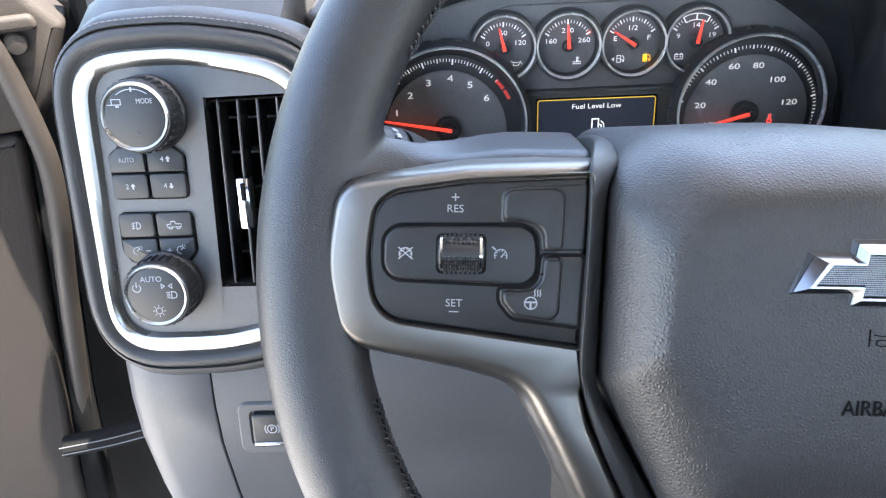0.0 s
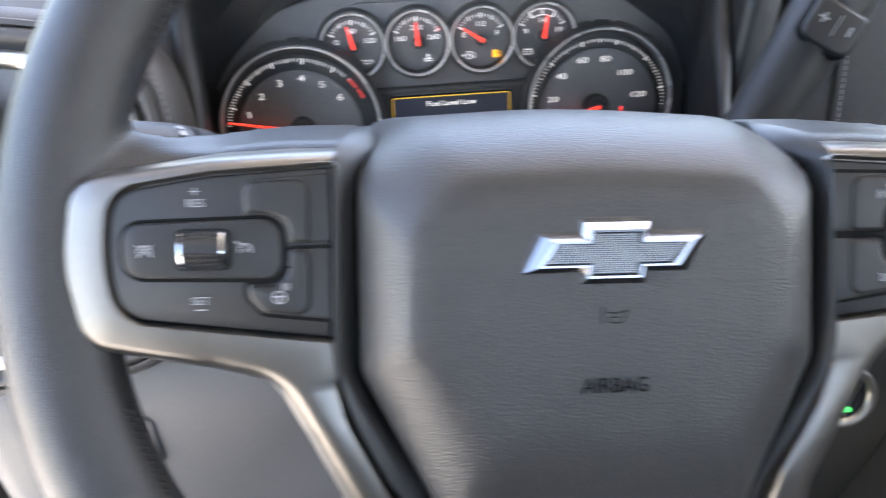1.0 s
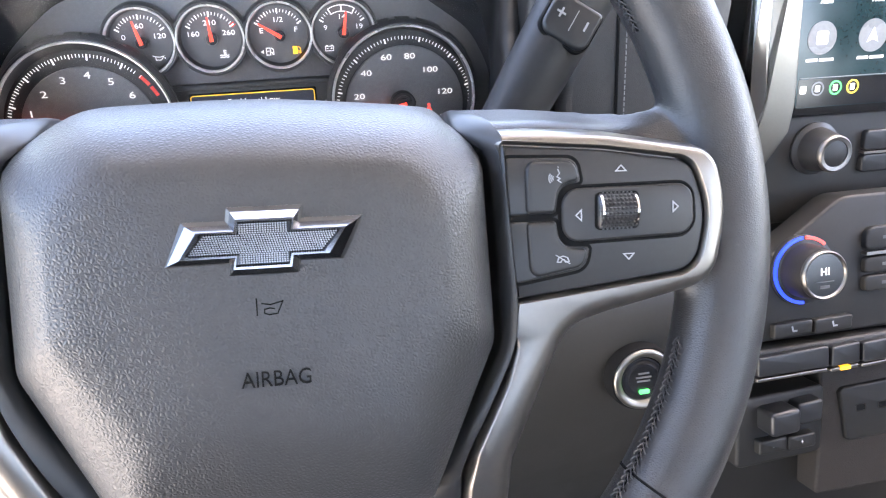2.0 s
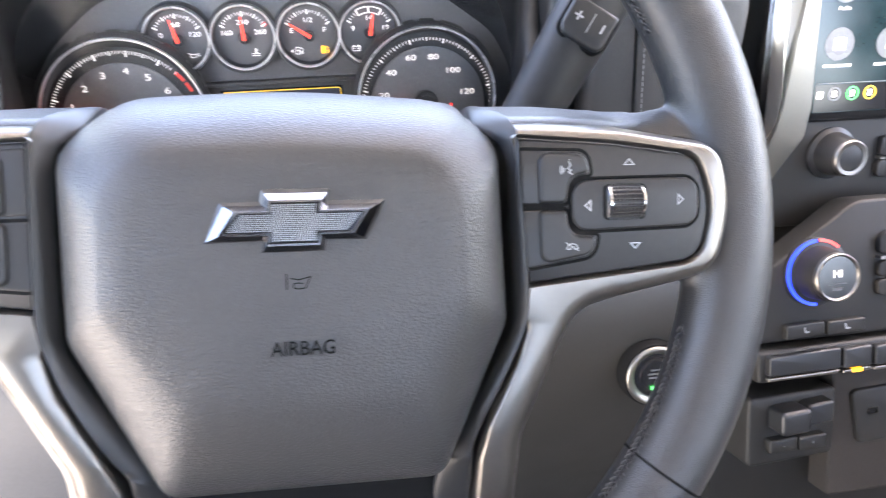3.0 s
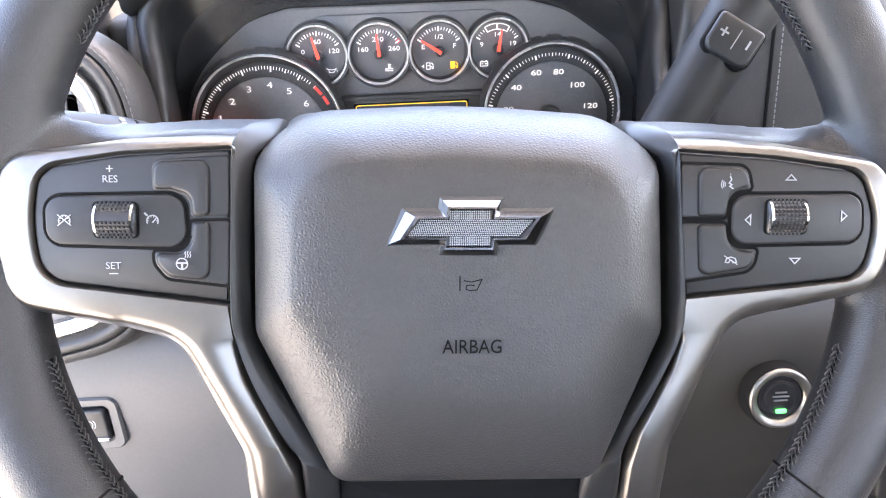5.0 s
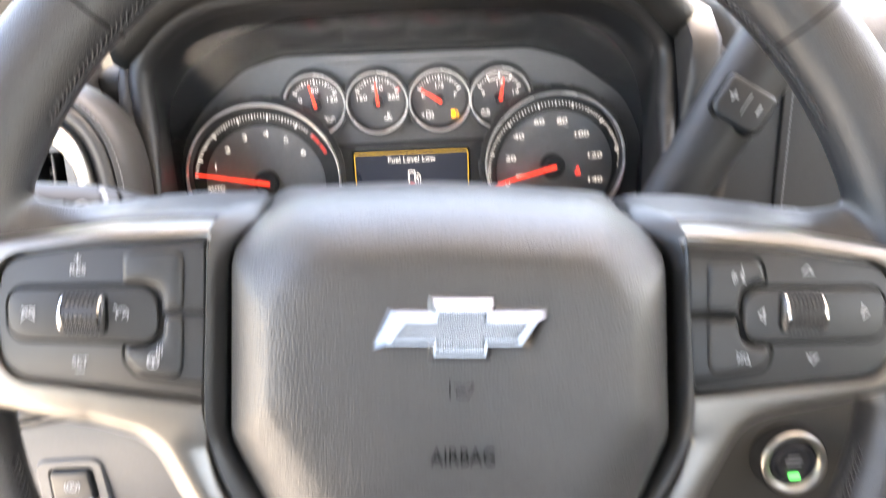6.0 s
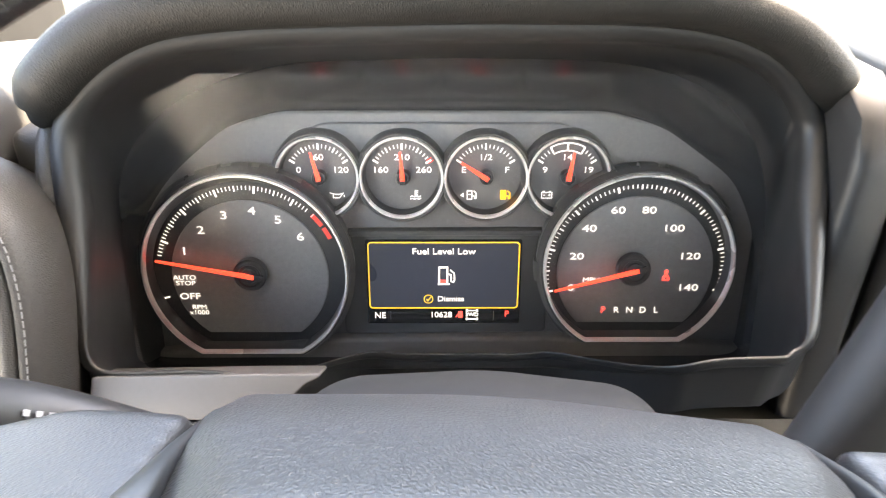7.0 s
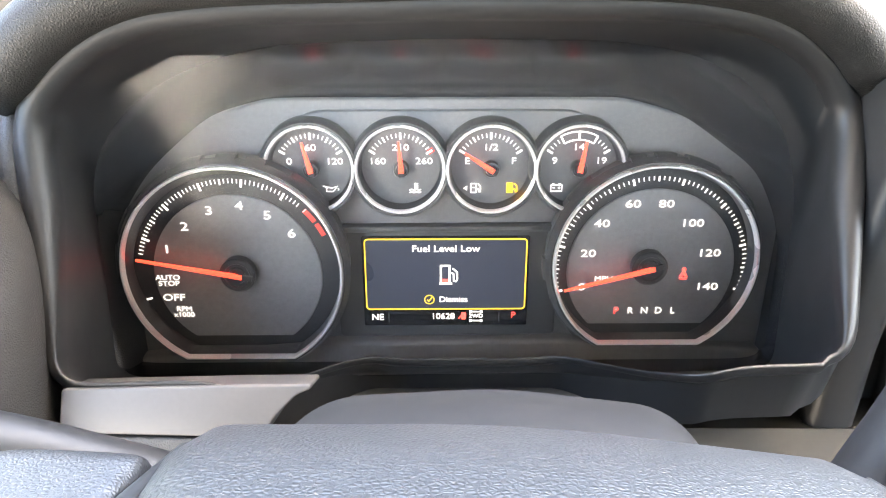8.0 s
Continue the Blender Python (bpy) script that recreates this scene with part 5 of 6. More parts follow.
                    part("print", bm, PRINT, sw)
                elif word == "cargo":
                    bm = stroke([(x - 4.4, y - 1.4), (x + 4.4, y - 1.4), (x + 4.4, y + 0.4), (x + 1, y + 0.6), (x + 0.4, y + 2.2), (x - 1.8, y + 2.2), (x - 2.4, y + 0.4), (x - 4.4, y + 0.2)], 0.5, z, closed=True)
                    for k in (-2.4, 2.4):
                        stroke([(x + k + 1.1 * math.cos(radians(a)), y - 1.6 + 1.1 * math.sin(radians(a))) for a in range(180, 361, 30)], 0.6, z, bm=bm)
                    part("print", bm, PRINT, sw)
                else:
                    s = -1 if word == "dim-" else 1
                    bm = stroke([(x + s * 2 + 2.4 * math.cos(radians(a)), y + 2.4 * math.sin(radians(a))) for a in range(30, 271, 30)], 0.5, z)
                    stroke([(x + s * 2, y), (x + s * 2 + 1.6, y + 1.6)], 0.6, z, bm=bm)
                    for a in range(0, 360, 60):
                        stroke([(x + s * 2 + 2 + 0.8 * math.cos(radians(a)), y + 2 + 0.8 * math.sin(radians(a))), (x + s * 2 + 2 + 1.5 * math.cos(radians(a)), y + 2 + 1.5 * math.sin(radians(a)))], 0.4, z, bm=bm)
                    stroke([(x - s * 5 - 1.6, y), (x - s * 5 + 1.6, y)], 0.6, z, bm=bm)
                    if s > 0:
                        stroke([(x - 5, y - 1.6), (x - 5, y + 1.6)], 0.6, z, bm=bm)
                    part("print", bm, PRINT, sw)


def stitched_line(name, path, parent, material, step=0.0042, long=0.0028, r=0.00045):
    """A row of single stitches along a path of points."""
    pts = [Vector(p) for p in path]
    far = [0.0]
    for a, b in zip(pts, pts[1:]):
        far.append(far[-1] + (b - a).length)
    def along(d):
        k = max(i for i in range(len(pts) - 1) if far[i] <= d)
        return pts[k].lerp(pts[k + 1], (d - far[k]) / max(far[k + 1] - far[k], 1e-9))
    bm, run = bmesh.new(), 0.0
    while run + long < far[-1]:
        tube([along(run), along(run + long * 0.5), along(run + long)], r, 5, bm)
        run += step
    ob = part(name, bm, material, parent, "row of stitches")
    return ob


def dash_body():
    """The dashboard's skin: top, shoulders, knee panels."""
    dash = thing("dashboard", Matrix(), "black grained dashboard with stitched pads and knee panels", "dashboard")
    # shoulder over the outboard vent
    bm = bmesh.new()
    prof = [(0.448, 1.375), (0.460, 1.3985), (0.49, 1.410), (0.56, 1.408), (0.72, 1.380), (1.02, 1.30), (1.02, 1.02), (0.50, 1.02), (0.49, 1.36)]
    loops = []
    for x, dz in ((-0.352, -0.040), (-0.349, -0.022), (-0.342, -0.010), (-0.330, -0.003), (-0.31, 0.0), (-0.24, 0.001), (-0.213, -0.003), (-0.207, -0.012)):
        loops.append([Vector((x, y, z + (dz if z > 1.25 else 0))) for y, z in prof])
    loft(bm, loops, True, True)
    d = part("dash_shoulder", bm, PAD, dash, "black grained shoulder over the outboard vent", 40)
    # dash top
    bm = bmesh.new()
    prof = [(0.60, 1.300), (0.585, 1.385), (0.60, 1.405), (0.68, 1.392), (0.86, 1.345), (1.06, 1.290), (1.06, 1.24), (0.62, 1.24)]
    loft(bm, [[Vector((x, y, z)) for y, z in prof] for x in (-0.212, -0.15, 0.15, 0.6, 1.12)], True, True)
    part("dash_top", bm, PAD, dash, "black grained dash top", 40)
    # two pads beside the hood with a deep valley between them
    prof = [(0.468, 1.20), (0.474, 1.28), (0.482, 1.375), (0.492, 1.398), (0.52, 1.412), (0.60, 1.412), (0.60, 1.12), (0.468, 1.12)]
    def side_pad(rows, label, skin=PAD):
        bm = bmesh.new()
        loft(bm, [[Vector((x + (0.02 if z < 1.25 else 0.0) * (x > 0.22) - (0.0065 if z < 1.33 else 0.0) * (x < 0.24), y + dy, z + (dz if z > 1.3 else 0))) for y, z in prof] for x, dz, dy in rows], True, True)
        return part("dash_pad", bm, skin, dash, label, 50)
    side_pad(((0.190, -0.006, 0.006), (0.193, -0.001, 0.001), (0.198, 0.0, 0.0), (0.209, 0.0, 0.0), (0.2135, -0.001, 0.002), (0.2155, -0.005, 0.007), (0.216, -0.012, 0.014)), "smooth grey pad beside the gauges", TUNNEL)
    d = side_pad(((0.226, -0.012, 0.016), (0.2265, -0.005, 0.007), (0.229, -0.001, 0.001), (0.234, 0.001, -0.002), (0.30, 0.001, -0.004), (0.334, 0.0, -0.004), (0.342, -0.006, 0.0)), "black grained pad with stitched seam")
    part("valley", box(0.205, 0.240, 0.505, 0.60, 1.12, 1.385, 0.004), PLASTIC, dash, "dark valley between the pads")
    stitched_line("stitching", [(0.288, 0.4630, 1.20), (0.268, 0.4685, 1.28), (0.260, 0.4765, 1.372), (0.258, 0.487, 1.396)], d, GREYTHREAD)
    part("seam", tube([(0.282, 0.4635, 1.20), (0.262, 0.4695, 1.28), (0.254, 0.4775, 1.372), (0.252, 0.488, 1.397)], 0.0012, 6), GAP, d)
    # grained roll between the vent and the gauge tunnel
    roll = [CLUSTER @ Vector(p) for p in mm([(-184, 84, 60), (-184.5, 76, 70), (-184, 62, 77), (-184, 30, 86), (-184, -20, 96), (-186, -75, 98)])]
    part("side_roll", tube(smooth_path(roll), 0.0062, 12), PAD, dash, "thin black grained roll", 60)
    part("side_filler", box(-0.2065, -0.178, 0.492, 0.60, 1.12, 1.388, 0.006), PAD, dash, "black dash skin beside the hood")
    # metal strip below the gauges
    st = thing("trim_strip", tilted(-0.160, 0.4325, 1.2925, 29, 1), "grey metallic trim strip below the gauges", "trim")
    part("strip", prism(rpoly([(-3, -19.5, 2), (82, -22, 2), (88, -13, 10), (97, -4, 10), (108, 0.6, 2), (72, 0.6, 40), (-2, -0.5, 2)]), -0.022, 0.0, 0.0012), STRIP, st, "light grey metallic strip")
    part("lower_skin", prism(rpoly([(-8, -95, 2), (86, -95, 2), (78, -22.8, 3), (-3.5, -20.3, 2)]), -0.022, -0.0006, 0.0015), PAD, st, "grained skin below the strip")
    # dark box under the gauges on the other side
    part("lower_sill", box(-0.2, 0.215, 0.455, 0.56, 1.10, 1.212, 0.006), LEVER, dash, "black panel below the gauges")
    # knee panels
    bm = bmesh.new()
    prof = [(0.470, 1.235), (0.440, 1.218), (0.412, 1.200), (0.394, 1.178), (0.384, 1.145), (0.379, 1.11), (0.381, 1.05), (0.392, 0.96), (0.405, 0.86), (0.50, 0.78), (0.60, 0.78), (0.60, 1.195)]
    loft(bm, [[Vector((x, y, z)) for y, z in prof] for x in (-0.2870, -0.2862, -0.25, -0.10, 0.0, 0.06, 0.10)], True, True)
    part("knee_panel", bm, PLASTIC, dash, "smooth dark grey knee panel", 30)
    bm = bmesh.new()
    loft(bm, [[Vector((x, y + dy, z)) for y, z in prof] for x, dy in ((-0.360, 0.06), (-0.3595, 0.038), (-0.357, 0.022), (-0.352, 0.011), (-0.344, 0.004), (-0.331, 0.0), (-0.2895, 0.0), (-0.2885, 0.0006))], True, True)
    part("end_panel", bm, PLASTIC, dash, "smooth dark grey end panel", 30)
    bm = bmesh.new()
    prof2 = [(0.470, 1.235), (0.440, 1.215), (0.415, 1.19), (0.398, 1.15), (0.390, 1.10), (0.400, 1.02), (0.43, 0.86), (0.60, 0.80), (0.60, 1.195)]
    loft(bm, [[Vector((x, y, z)) for y, z in prof2] for x in (0.103, 0.104, 0.18, 0.30, 0.338, 0.34)], True, True)
    part("knee_panel", bm, KNEEBROWN, dash, "dark brown-black panel round the start button", 30)


def parking_brake():
    p = thing("parking_brake_switch", tilted(-0.2465, 0.3812, 1.1330, 12), "black parking brake switch with a silver edge", "switch")
    out = rpoly([(-27, -29, 8), (23, -29, 8), (21, 15, 8), (-25.5, 15, 8)])
    bm = bmesh.new()
    hole = rpoly([(-17, -21, 4), (14, -21, 4), (13, 7.5, 4), (-16, 7.5, 4)])
    loft(bm, [at_height(out, -0.006), at_height(out, 0.0), at_height(inset(out, 0.0015), 0.0016), at_height(inset(hole, -0.0015), 0.0016), at_height(hole, 0.0), at_height(hole, -0.004)], False, True)
    part("surround", bm, PLASTIC, p, "dark grey switch surround")
    part("rocker", prism(inset(hole, 0.0008), -0.004, 0.0045, 0.002), BUTTON, p, "black rocker")
    part("silver_edge", prism(rpoly([(-15, -19.6, 1), (12.4, -19.6, 1), (12.4, -16.4, 1), (-15, -16.4, 1)]), 0.002, 0.0056, 0.0008), CHROME, p, "silver lower edge")
    z = 0.0047
    bm = stroke([(-1 + 3.4 * math.cos(radians(a)), -5 + 3.4 * math.sin(radians(a))) for a in range(0, 360, 20)], 0.7, z, closed=True)
    for s in (-1, 1):
        stroke([(-1 + s * 5.2 * math.cos(radians(a)), -5 + 5.2 * math.sin(radians(a))) for a in range(-40, 41, 16)], 0.7, z, bm=bm)
    part("print", bm, PRINT, p)
    text("print", "P", -1, -5, 3.8, PRINT, p, z)


def column():
    """The shroud behind the wheel, with its stalk and gear lever."""
    m = frame_of(WHEEL.translation, WHEEL.col[0].xyz, WHEEL.col[1].xyz)
    c = thing("column_shroud", m, "dark plastic steering column shroud", "steering column")
    bm = bmesh.new()
    loops = []
    for w, k, top in ((-0.092, 0.80, 44), (-0.096, 0.93, 50), (-0.106, 0.98, 54.5), (-0.13, 1.0, 56), (-0.165, 0.98, 46), (-0.21, 0.96, 32), (-0.27, 0.92, 14)):
        pts = rpoly([(-78 * k, -60, 20), (72 * k, -60, 20), (70 * k, top - 34, 30), (44 * k, top - 2, 26), (-4, top + 1, 120), (-52 * k, top - 4, 30), (-82 * k, top - 34, 30)], 8)
        loops.append([Vector((x, y, w)) for x, y in pts])
    for name, keep_up in (("upper_shell", True), ("lower_shell", False)):
        bm = bmesh.new()
        loft(bm, loops, True, True)
        bmesh.ops.bisect_plane(bm, geom=bm.verts[:] + bm.edges[:] + bm.faces[:], plane_co=(0, 0.006 if keep_up else 0.0045, 0), plane_no=(0, 1, 0), clear_inner=keep_up, clear_outer=not keep_up)
        part(name, bm, SHELL, c, "dark plastic shell", 40)
    part("shell_seam", box(-0.066, 0.058, 0.002, 0.009, -0.25, -0.098), GAP, c, "dark joint between the shells")

    s = thing("wiper_stalk", Matrix(), "black wiper and turn signal stalk with white signs", "stalk")
    path = smooth_path([(-0.064, 0.362, 1.306), (-0.094, 0.347, 1.334), (-0.1225, 0.333, 1.3575), (-0.1365, 0.3142, 1.3735), (-0.154, 0.298, 1.384), (-0.1745, 0.2795, 1.395)], 8)
    body = [0.0085 + 0.0042 * min(1.0, i / 22) for i in range(len(path))]
    body[-3:] = [0.0120, 0.0105, 0.0070]
    part("arm", tube(path, body, 24, flat=0.9), BUTTON, s, "black stalk arm", 40)
    def on_stalk(k, turn, lift):
        """A face on the arm at path step k, turned about it from the driver's side."""
        ahead = (path[k + 1] - path[k - 1]).normalized()
        out = Vector((0.42, -0.80, 0.42))
        out = Matrix.Rotation(radians(turn), 3, ahead) @ (out - ahead * out.dot(ahead)).normalized()
        return frame_of(path[k] + out * (body[k] + lift), -ahead, out.cross(-ahead))
    for k, turn in ((24, 0), (31, 0)):
        ahead = (path[k + 1] - path[k - 1]).normalized()
        part("ring_joint", tube([path[k] - ahead * 0.0005, path[k] + ahead * 0.0005], body[k] + 0.00025, 24, flat=0.9), GAP, s, "dark joint between twist rings")
    for i in range(9):
        part("ring_mark", prism(rpoly([(-1.2, -1.25, 0.3), (1.2, -1.25, 0.3), (1.2, 1.25, 0.3), (-1.2, 1.25, 0.3)], 2), -0.0006, 0.0003), PRINT, s, at=on_stalk(26, -72 + i * 16, -0.0002))
    for k, name in ((23, "rear wiper"), (29, "wiper")):
        face = on_stalk(k, 8, 0.0002)
        bm = stroke([(-3.2, 1.6), (0, 2.8), (3.2, 1.6), (1.5, -2.4), (-1.5, -2.4)], 0.6, 0.0, closed=True)
        stroke([(1, -2), (-2.4, 1.4)], 0.5, 0.0, bm=bm)
        part("print", bm, PRINT, s, "white wiper sign", at=face)
        text("print", "OFF", 0, 0, 2.2, PRINT, s, 0.0, at=on_stalk(k, -32, 0.0003))
    for turn in (6, 26):
        bm = stroke([(-4.4, 0), (-2.6, 0)], 1.8, 0.0)
        stroke([(-0.9, 0), (0.9, 0)], 1.8, 0.0, bm=bm)
        stroke([(2.6, 0), (4.4, 0)], 1.8, 0.0, bm=bm)
        part("print", bm, PRINT, s, at=on_stalk(16, turn, 0.0003))

    g = thing("gear_lever", Matrix(), "black column gear lever with plus and minus buttons", "gear lever")
    low, top = Vector((0.108, 0.338, 1.300)), Vector((0.222, 0.402, 1.462))
    dirv = (top - low).normalized()
    path = [low - dirv * 0.045, low, low.lerp(top, 0.25), low.lerp(top, 0.45), low.lerp(top, 0.65), low.lerp(top, 0.85), top, top + dirv * 0.02, top + dirv * 0.03]
    rad = [0.014, 0.0155, 0.0172, 0.0195, 0.0212, 0.0215, 0.0212, 0.018, 0.010]
    part("arm", tube(path, rad, 24, flat=0.85), LEVER, g, "black plastic lever", 50)
    face_n = (Vector((0.0, -0.16, 0.10)) - dirv * dirv.dot(Vector((0.0, -0.16, 0.10)))).normalized()
    side = dirv.cross(face_n).normalized()
    centre = low.lerp(top, 0.565) + face_n * 0.0168
    m = frame_of(centre, side, dirv)
    if m.col[2].xyz.dot(face_n) < 0:
        m = frame_of(centre, -side, dirv)
    # upright to the driver: the longer side lies across the lever
    part("button_bed", prism(rpoly([(-14.5, -12.6, 7), (14.5, -12.6, 7), (14.5, 11.6, 3), (-14.5, 11.6, 3)]), -0.010, 0.0016, 0.0012), GAP, g, at=m)
    part("shift_button", prism(rpoly([(-13.3, -11.2, 6), (13.3, -11.2, 6), (13.3, 10.8, 2.5), (-13.3, 10.8, 2.5)]), -0.004, 0.0040, 0.0022, 5), BUTTON, g, "black rocker button", at=m)
    bm = stroke([(-9.5, 1), (-4.5, 1)], 1.0, 0.0043)
    stroke([(-7, -1.5), (-7, 3.5)], 1.0, 0.0043, bm=bm)
    stroke([(7.5, -1.5), (7.5, 3.5)], 1.1, 0.0043, bm=bm)
    stroke([(0.5, -5), (0.5, 6)], 0.4, 0.0043, bm=bm)
    part("print", bm, PRINT, g, at=m)


def start_button():
    s = thing("start_button", START @ Matrix.Translation((0.019, -0.003, 0)), "round black start button with silver ring and green lamp", "button")
    part("collar", lathe([(0.0272, -0.014), (0.0266, -0.004), (0.0256, -0.0016), (0.0246, -0.0012)], 56, cap=False), GAP, s, "black collar")
    part("silver_ring", lathe([(0.0246, -0.006), (0.0246, -0.0005), (0.0240, 0.0008), (0.0222, 0.0014), (0.0186, -0.0004), (0.0178, -0.002), (0.0176, -0.006)], 56, cap=False), TRIMSILVER, s, "satin silver ring", 50)
    part("cap", lathe([(0.0177, -0.006), (0.0177, -0.002), (0.0170, -0.0012), (0.0155, -0.0010), (0.0125, -0.0016), (0.0120, -0.0008), (0.006, -0.0005)], 56), GLOSS, s, "black concave cap")
    part("lamp", prism(rpoly([(-4.2, -11.4, 1), (4.2, -11.4, 1), (4.2, -8, 1), (-4.2, -8, 1)]), 0.0, 0.0016, 0.0003), GREEN, s, "lit green lamp")
    for y, w in ((5.0, 9), (1.8, 13), (-1.4, 11)):
        part("print", stroke([(-w / 2, y), (w / 2, y)], 1.5, -0.0008, 0.0006), DIMPRINT, s)


def centre_stack():
    t = thing("touchscreen", TOUCH, "colour touchscreen lit with round app icons", "display")
    part("bezel", prism(rpoly([(-6, -52, 9), (190, -52, 9), (190, 100, 9), (-14, 100, 9)]), -0.02, -0.001, 0.003), GLOSS, t, "gloss black bezel")
    part("glass", prism(rpoly([(4, -44, 2), (180, -44, 2), (180, 92, 2), (-9, 92, 2)]), -0.004, 0.0), TEAL, t, "lit dark teal screen")
    z = 0.0004
    part("status_bar", prism(rpoly([(4.5, -43.5, 1), (179, -43.5, 1), (179, -22, 1), (4.0, -22, 1)]), -0.001, 0.0003), SCREEN, t, "black status bar")
    part("divider", stroke([(5, -21), (178, -21)], 0.7, z), ICONWHITE, t)
    for i in range(4):
        x = 20 + i * 45
        for y, word in ((9, ("two bars", "two bars", "", "")[i]), (52, ("Audio", "Phone", "", "")[i])):
            if not word:
                continue
            part("app_icon", lathe([(0.0125, 0), (0.0125, z)], 40, centre=(x * 0.001, y * 0.001)), ICONWHITE, t, "white app disc")
            part("app_sign", prism(rpoly([(x - 5, y - 5, 1.5), (x + 5, y - 5, 1.5), (x + 5, y + 5, 1.5), (x - 5, y + 5, 1.5)]) if i == 0 else mm([(x - 5, y - 5), (x, y - 2.5), (x + 5, y - 5), (x, y + 6)]), 0, z + 0.0002), SCREENWHITE, t)
            if word == "two bars":
                bm = stroke([(x - 12, y - 16.5), (x - 2, y - 16.5)], 2.2, z)
                stroke([(x - 0.5, y - 16.5), (x + 12, y - 16.5)], 2.2, z, bm=bm)
                part("app_name", bm, SCREENWHITE, t)
            else:
                text("app_name", word, x, y - 16.5, 3.4, SCREENWHITE, t, z, stretch=0.92)
    for x, m in ((21.5, ICONWHITE), (37.5, GREEN), (53, YELLOW)):
        part("shortcut", stroke([(x + 5 * math.cos(radians(a)), -29.5 + 5 * math.sin(radians(a))) for a in range(0, 360, 15)], 1.3, z, closed=True), m, t)
        part("shortcut_sign", prism(rpoly([(x - 2, -32, 0.5), (x + 2, -32, 0.5), (x + 2, -27, 0.5), (x - 2, -27, 0.5)]), 0, z), SCREENWHITE, t)
    part("shortcut_sign", prism(rpoly([(6, -33, 1), (11.5, -33, 1), (11.5, -27, 1), (6, -27, 1)]), 0, z), SCREENWHITE, t)
    # silver uprights beside the screen
    tr = thing("screen_trim", TOUCH, "satin silver upright trim beside the touchscreen", "trim")
    bm = prism(rpoly([(-27, -40, 4), (-33, 110, 2), (-6, 110, 2), (1, -40, 8), (-2, -62, 12), (-30, -100, 3), (-46, -112, 2), (-52, -98, 2), (-46, -80, 8), (-30, -56, 10)]), -0.03, 0.004, 0.002)
    part("inner_trim", bm, TRIMSILVER, tr, "satin silver inner trim", 30)
    part("outer_trim", prism(rpoly([(-46.5, -34, 6), (-50, 110, 1), (-34, 110, 1), (-27.8, -36, 6), (-33, -54, 6), (-50, -76, 2), (-52, -68, 2), (-45.5, -50, 8)]), -0.03, 0.009, 0.003, 4), CHROME, tr, "brighter silver outer trim", 30)
    # upper control face
    u = thing("audio_panel", TOUCH, "dark grey audio control panel below the touchscreen", "control panel")
    part("face", prism(rpoly([(-30, -140, 8), (190, -140, 8), (190, -50, 4), (-6, -50, 8), (-26, -88, 6)]), -0.03, -0.004, 0.003), STACKFACE, u, "dark grey panel face")
    k = part("knob", lathe([(0.0215, -0.005), (0.0215, -0.002), (0.0178, 0.0), (0.0172, 0.004), (0.0158, 0.012), (0.0146, 0.019), (0.0139, 0.020)], 48, centre=(0.0285, -0.0780)), BUTTON, u, "black volume knob")
    part("knob_ring", lathe([(0.0148, 0.0185), (0.0146, 0.0212), (0.0134, 0.0222), (0.0105, 0.0216), (0.0102, 0.019)], 48, centre=(0.0285, -0.0780), cap=False), SATIN, k, "silver ring", 50)
    part("knob_cap", lathe([(0.0104, 0.018), (0.0104, 0.0209), (0.0098, 0.0212)], 48, centre=(0.0285, -0.0780)), BUTTON, k)
    for i in range(3):
        x0 = 72 + i * 36
        for y0, y1 in ((-82.5, -66), (-101, -86)):
            part("button", prism(rpoly([(x0, y0, 4), (x0 + 34, y0, 4), (x0 + 34, y1, 4), (x0, y1, 4)]), -0.006, 0.001, 0.0015), BUTTON, u, "black push button")
        part("button_edge", prism(rpoly([(x0, -85.3, 0.5), (x0 + 34, -85.3, 0.5), (x0 + 34, -83.2, 0.5), (x0, -83.2, 0.5)]), -0.006, 0.0018), SATIN, u, "thin silver edge")

    # climate panel
    c = thing("climate_panel", STACK, "dark climate control panel with a lit temperature dial", "control panel")
    part("face", prism(rpoly([(-62, -104, 4), (200, -104, 4), (200, 6, 10), (30, 6, 30), (-50, -46, 30)]), -0.03, -0.003, 0.003), STACKFACE, c, "black climate panel face")
    cx, cy = -5.5, -48.5
    part("dial_base", lathe([(0.0275, -0.006), (0.0275, -0.001), (0.024, 0.001)], 56, centre=(cx * 0.001, cy * 0.001)), BUTTON, c, "black dial base")
    for a0, a1, m, label in ((94, 268, BLUE, "lit blue arc"), (48, 88, REDLAMP, "lit red arc")):
        bm = stroke([(cx + 25.6 * math.cos(radians(a0 + (a1 - a0) * i / 24)), cy + 25.6 * math.sin(radians(a0 + (a1 - a0) * i / 24))) for i in range(25)], 2.4, 0.0, 0.0015)
        part("light_arc", bm, m, c, label)
    k = part("knob", lathe([(0.0215, 0.0), (0.0207, 0.010), (0.0190, 0.020), (0.0182, 0.022)], 56, centre=(cx * 0.001, cy * 0.001)), STACKFACE, c, "dark temperature knob")
    part("knob_ring", lathe([(0.0190, 0.020), (0.0188, 0.0235), (0.0177, 0.0245), (0.0163, 0.0235), (0.0161, 0.021)], 56, centre=(cx * 0.001, cy * 0.001), cap=False), SATIN, k, "silver ring", 50)
    part("knob_cap", lathe([(0.0165, 0.018), (0.0165, 0.0228)], 56, centre=(cx * 0.001, cy * 0.001)), GLOSS, k, "black knob face")
    text("readout", "HI", cx, cy + 2.5, 6, SCREENWHITE, k, 0.0229)
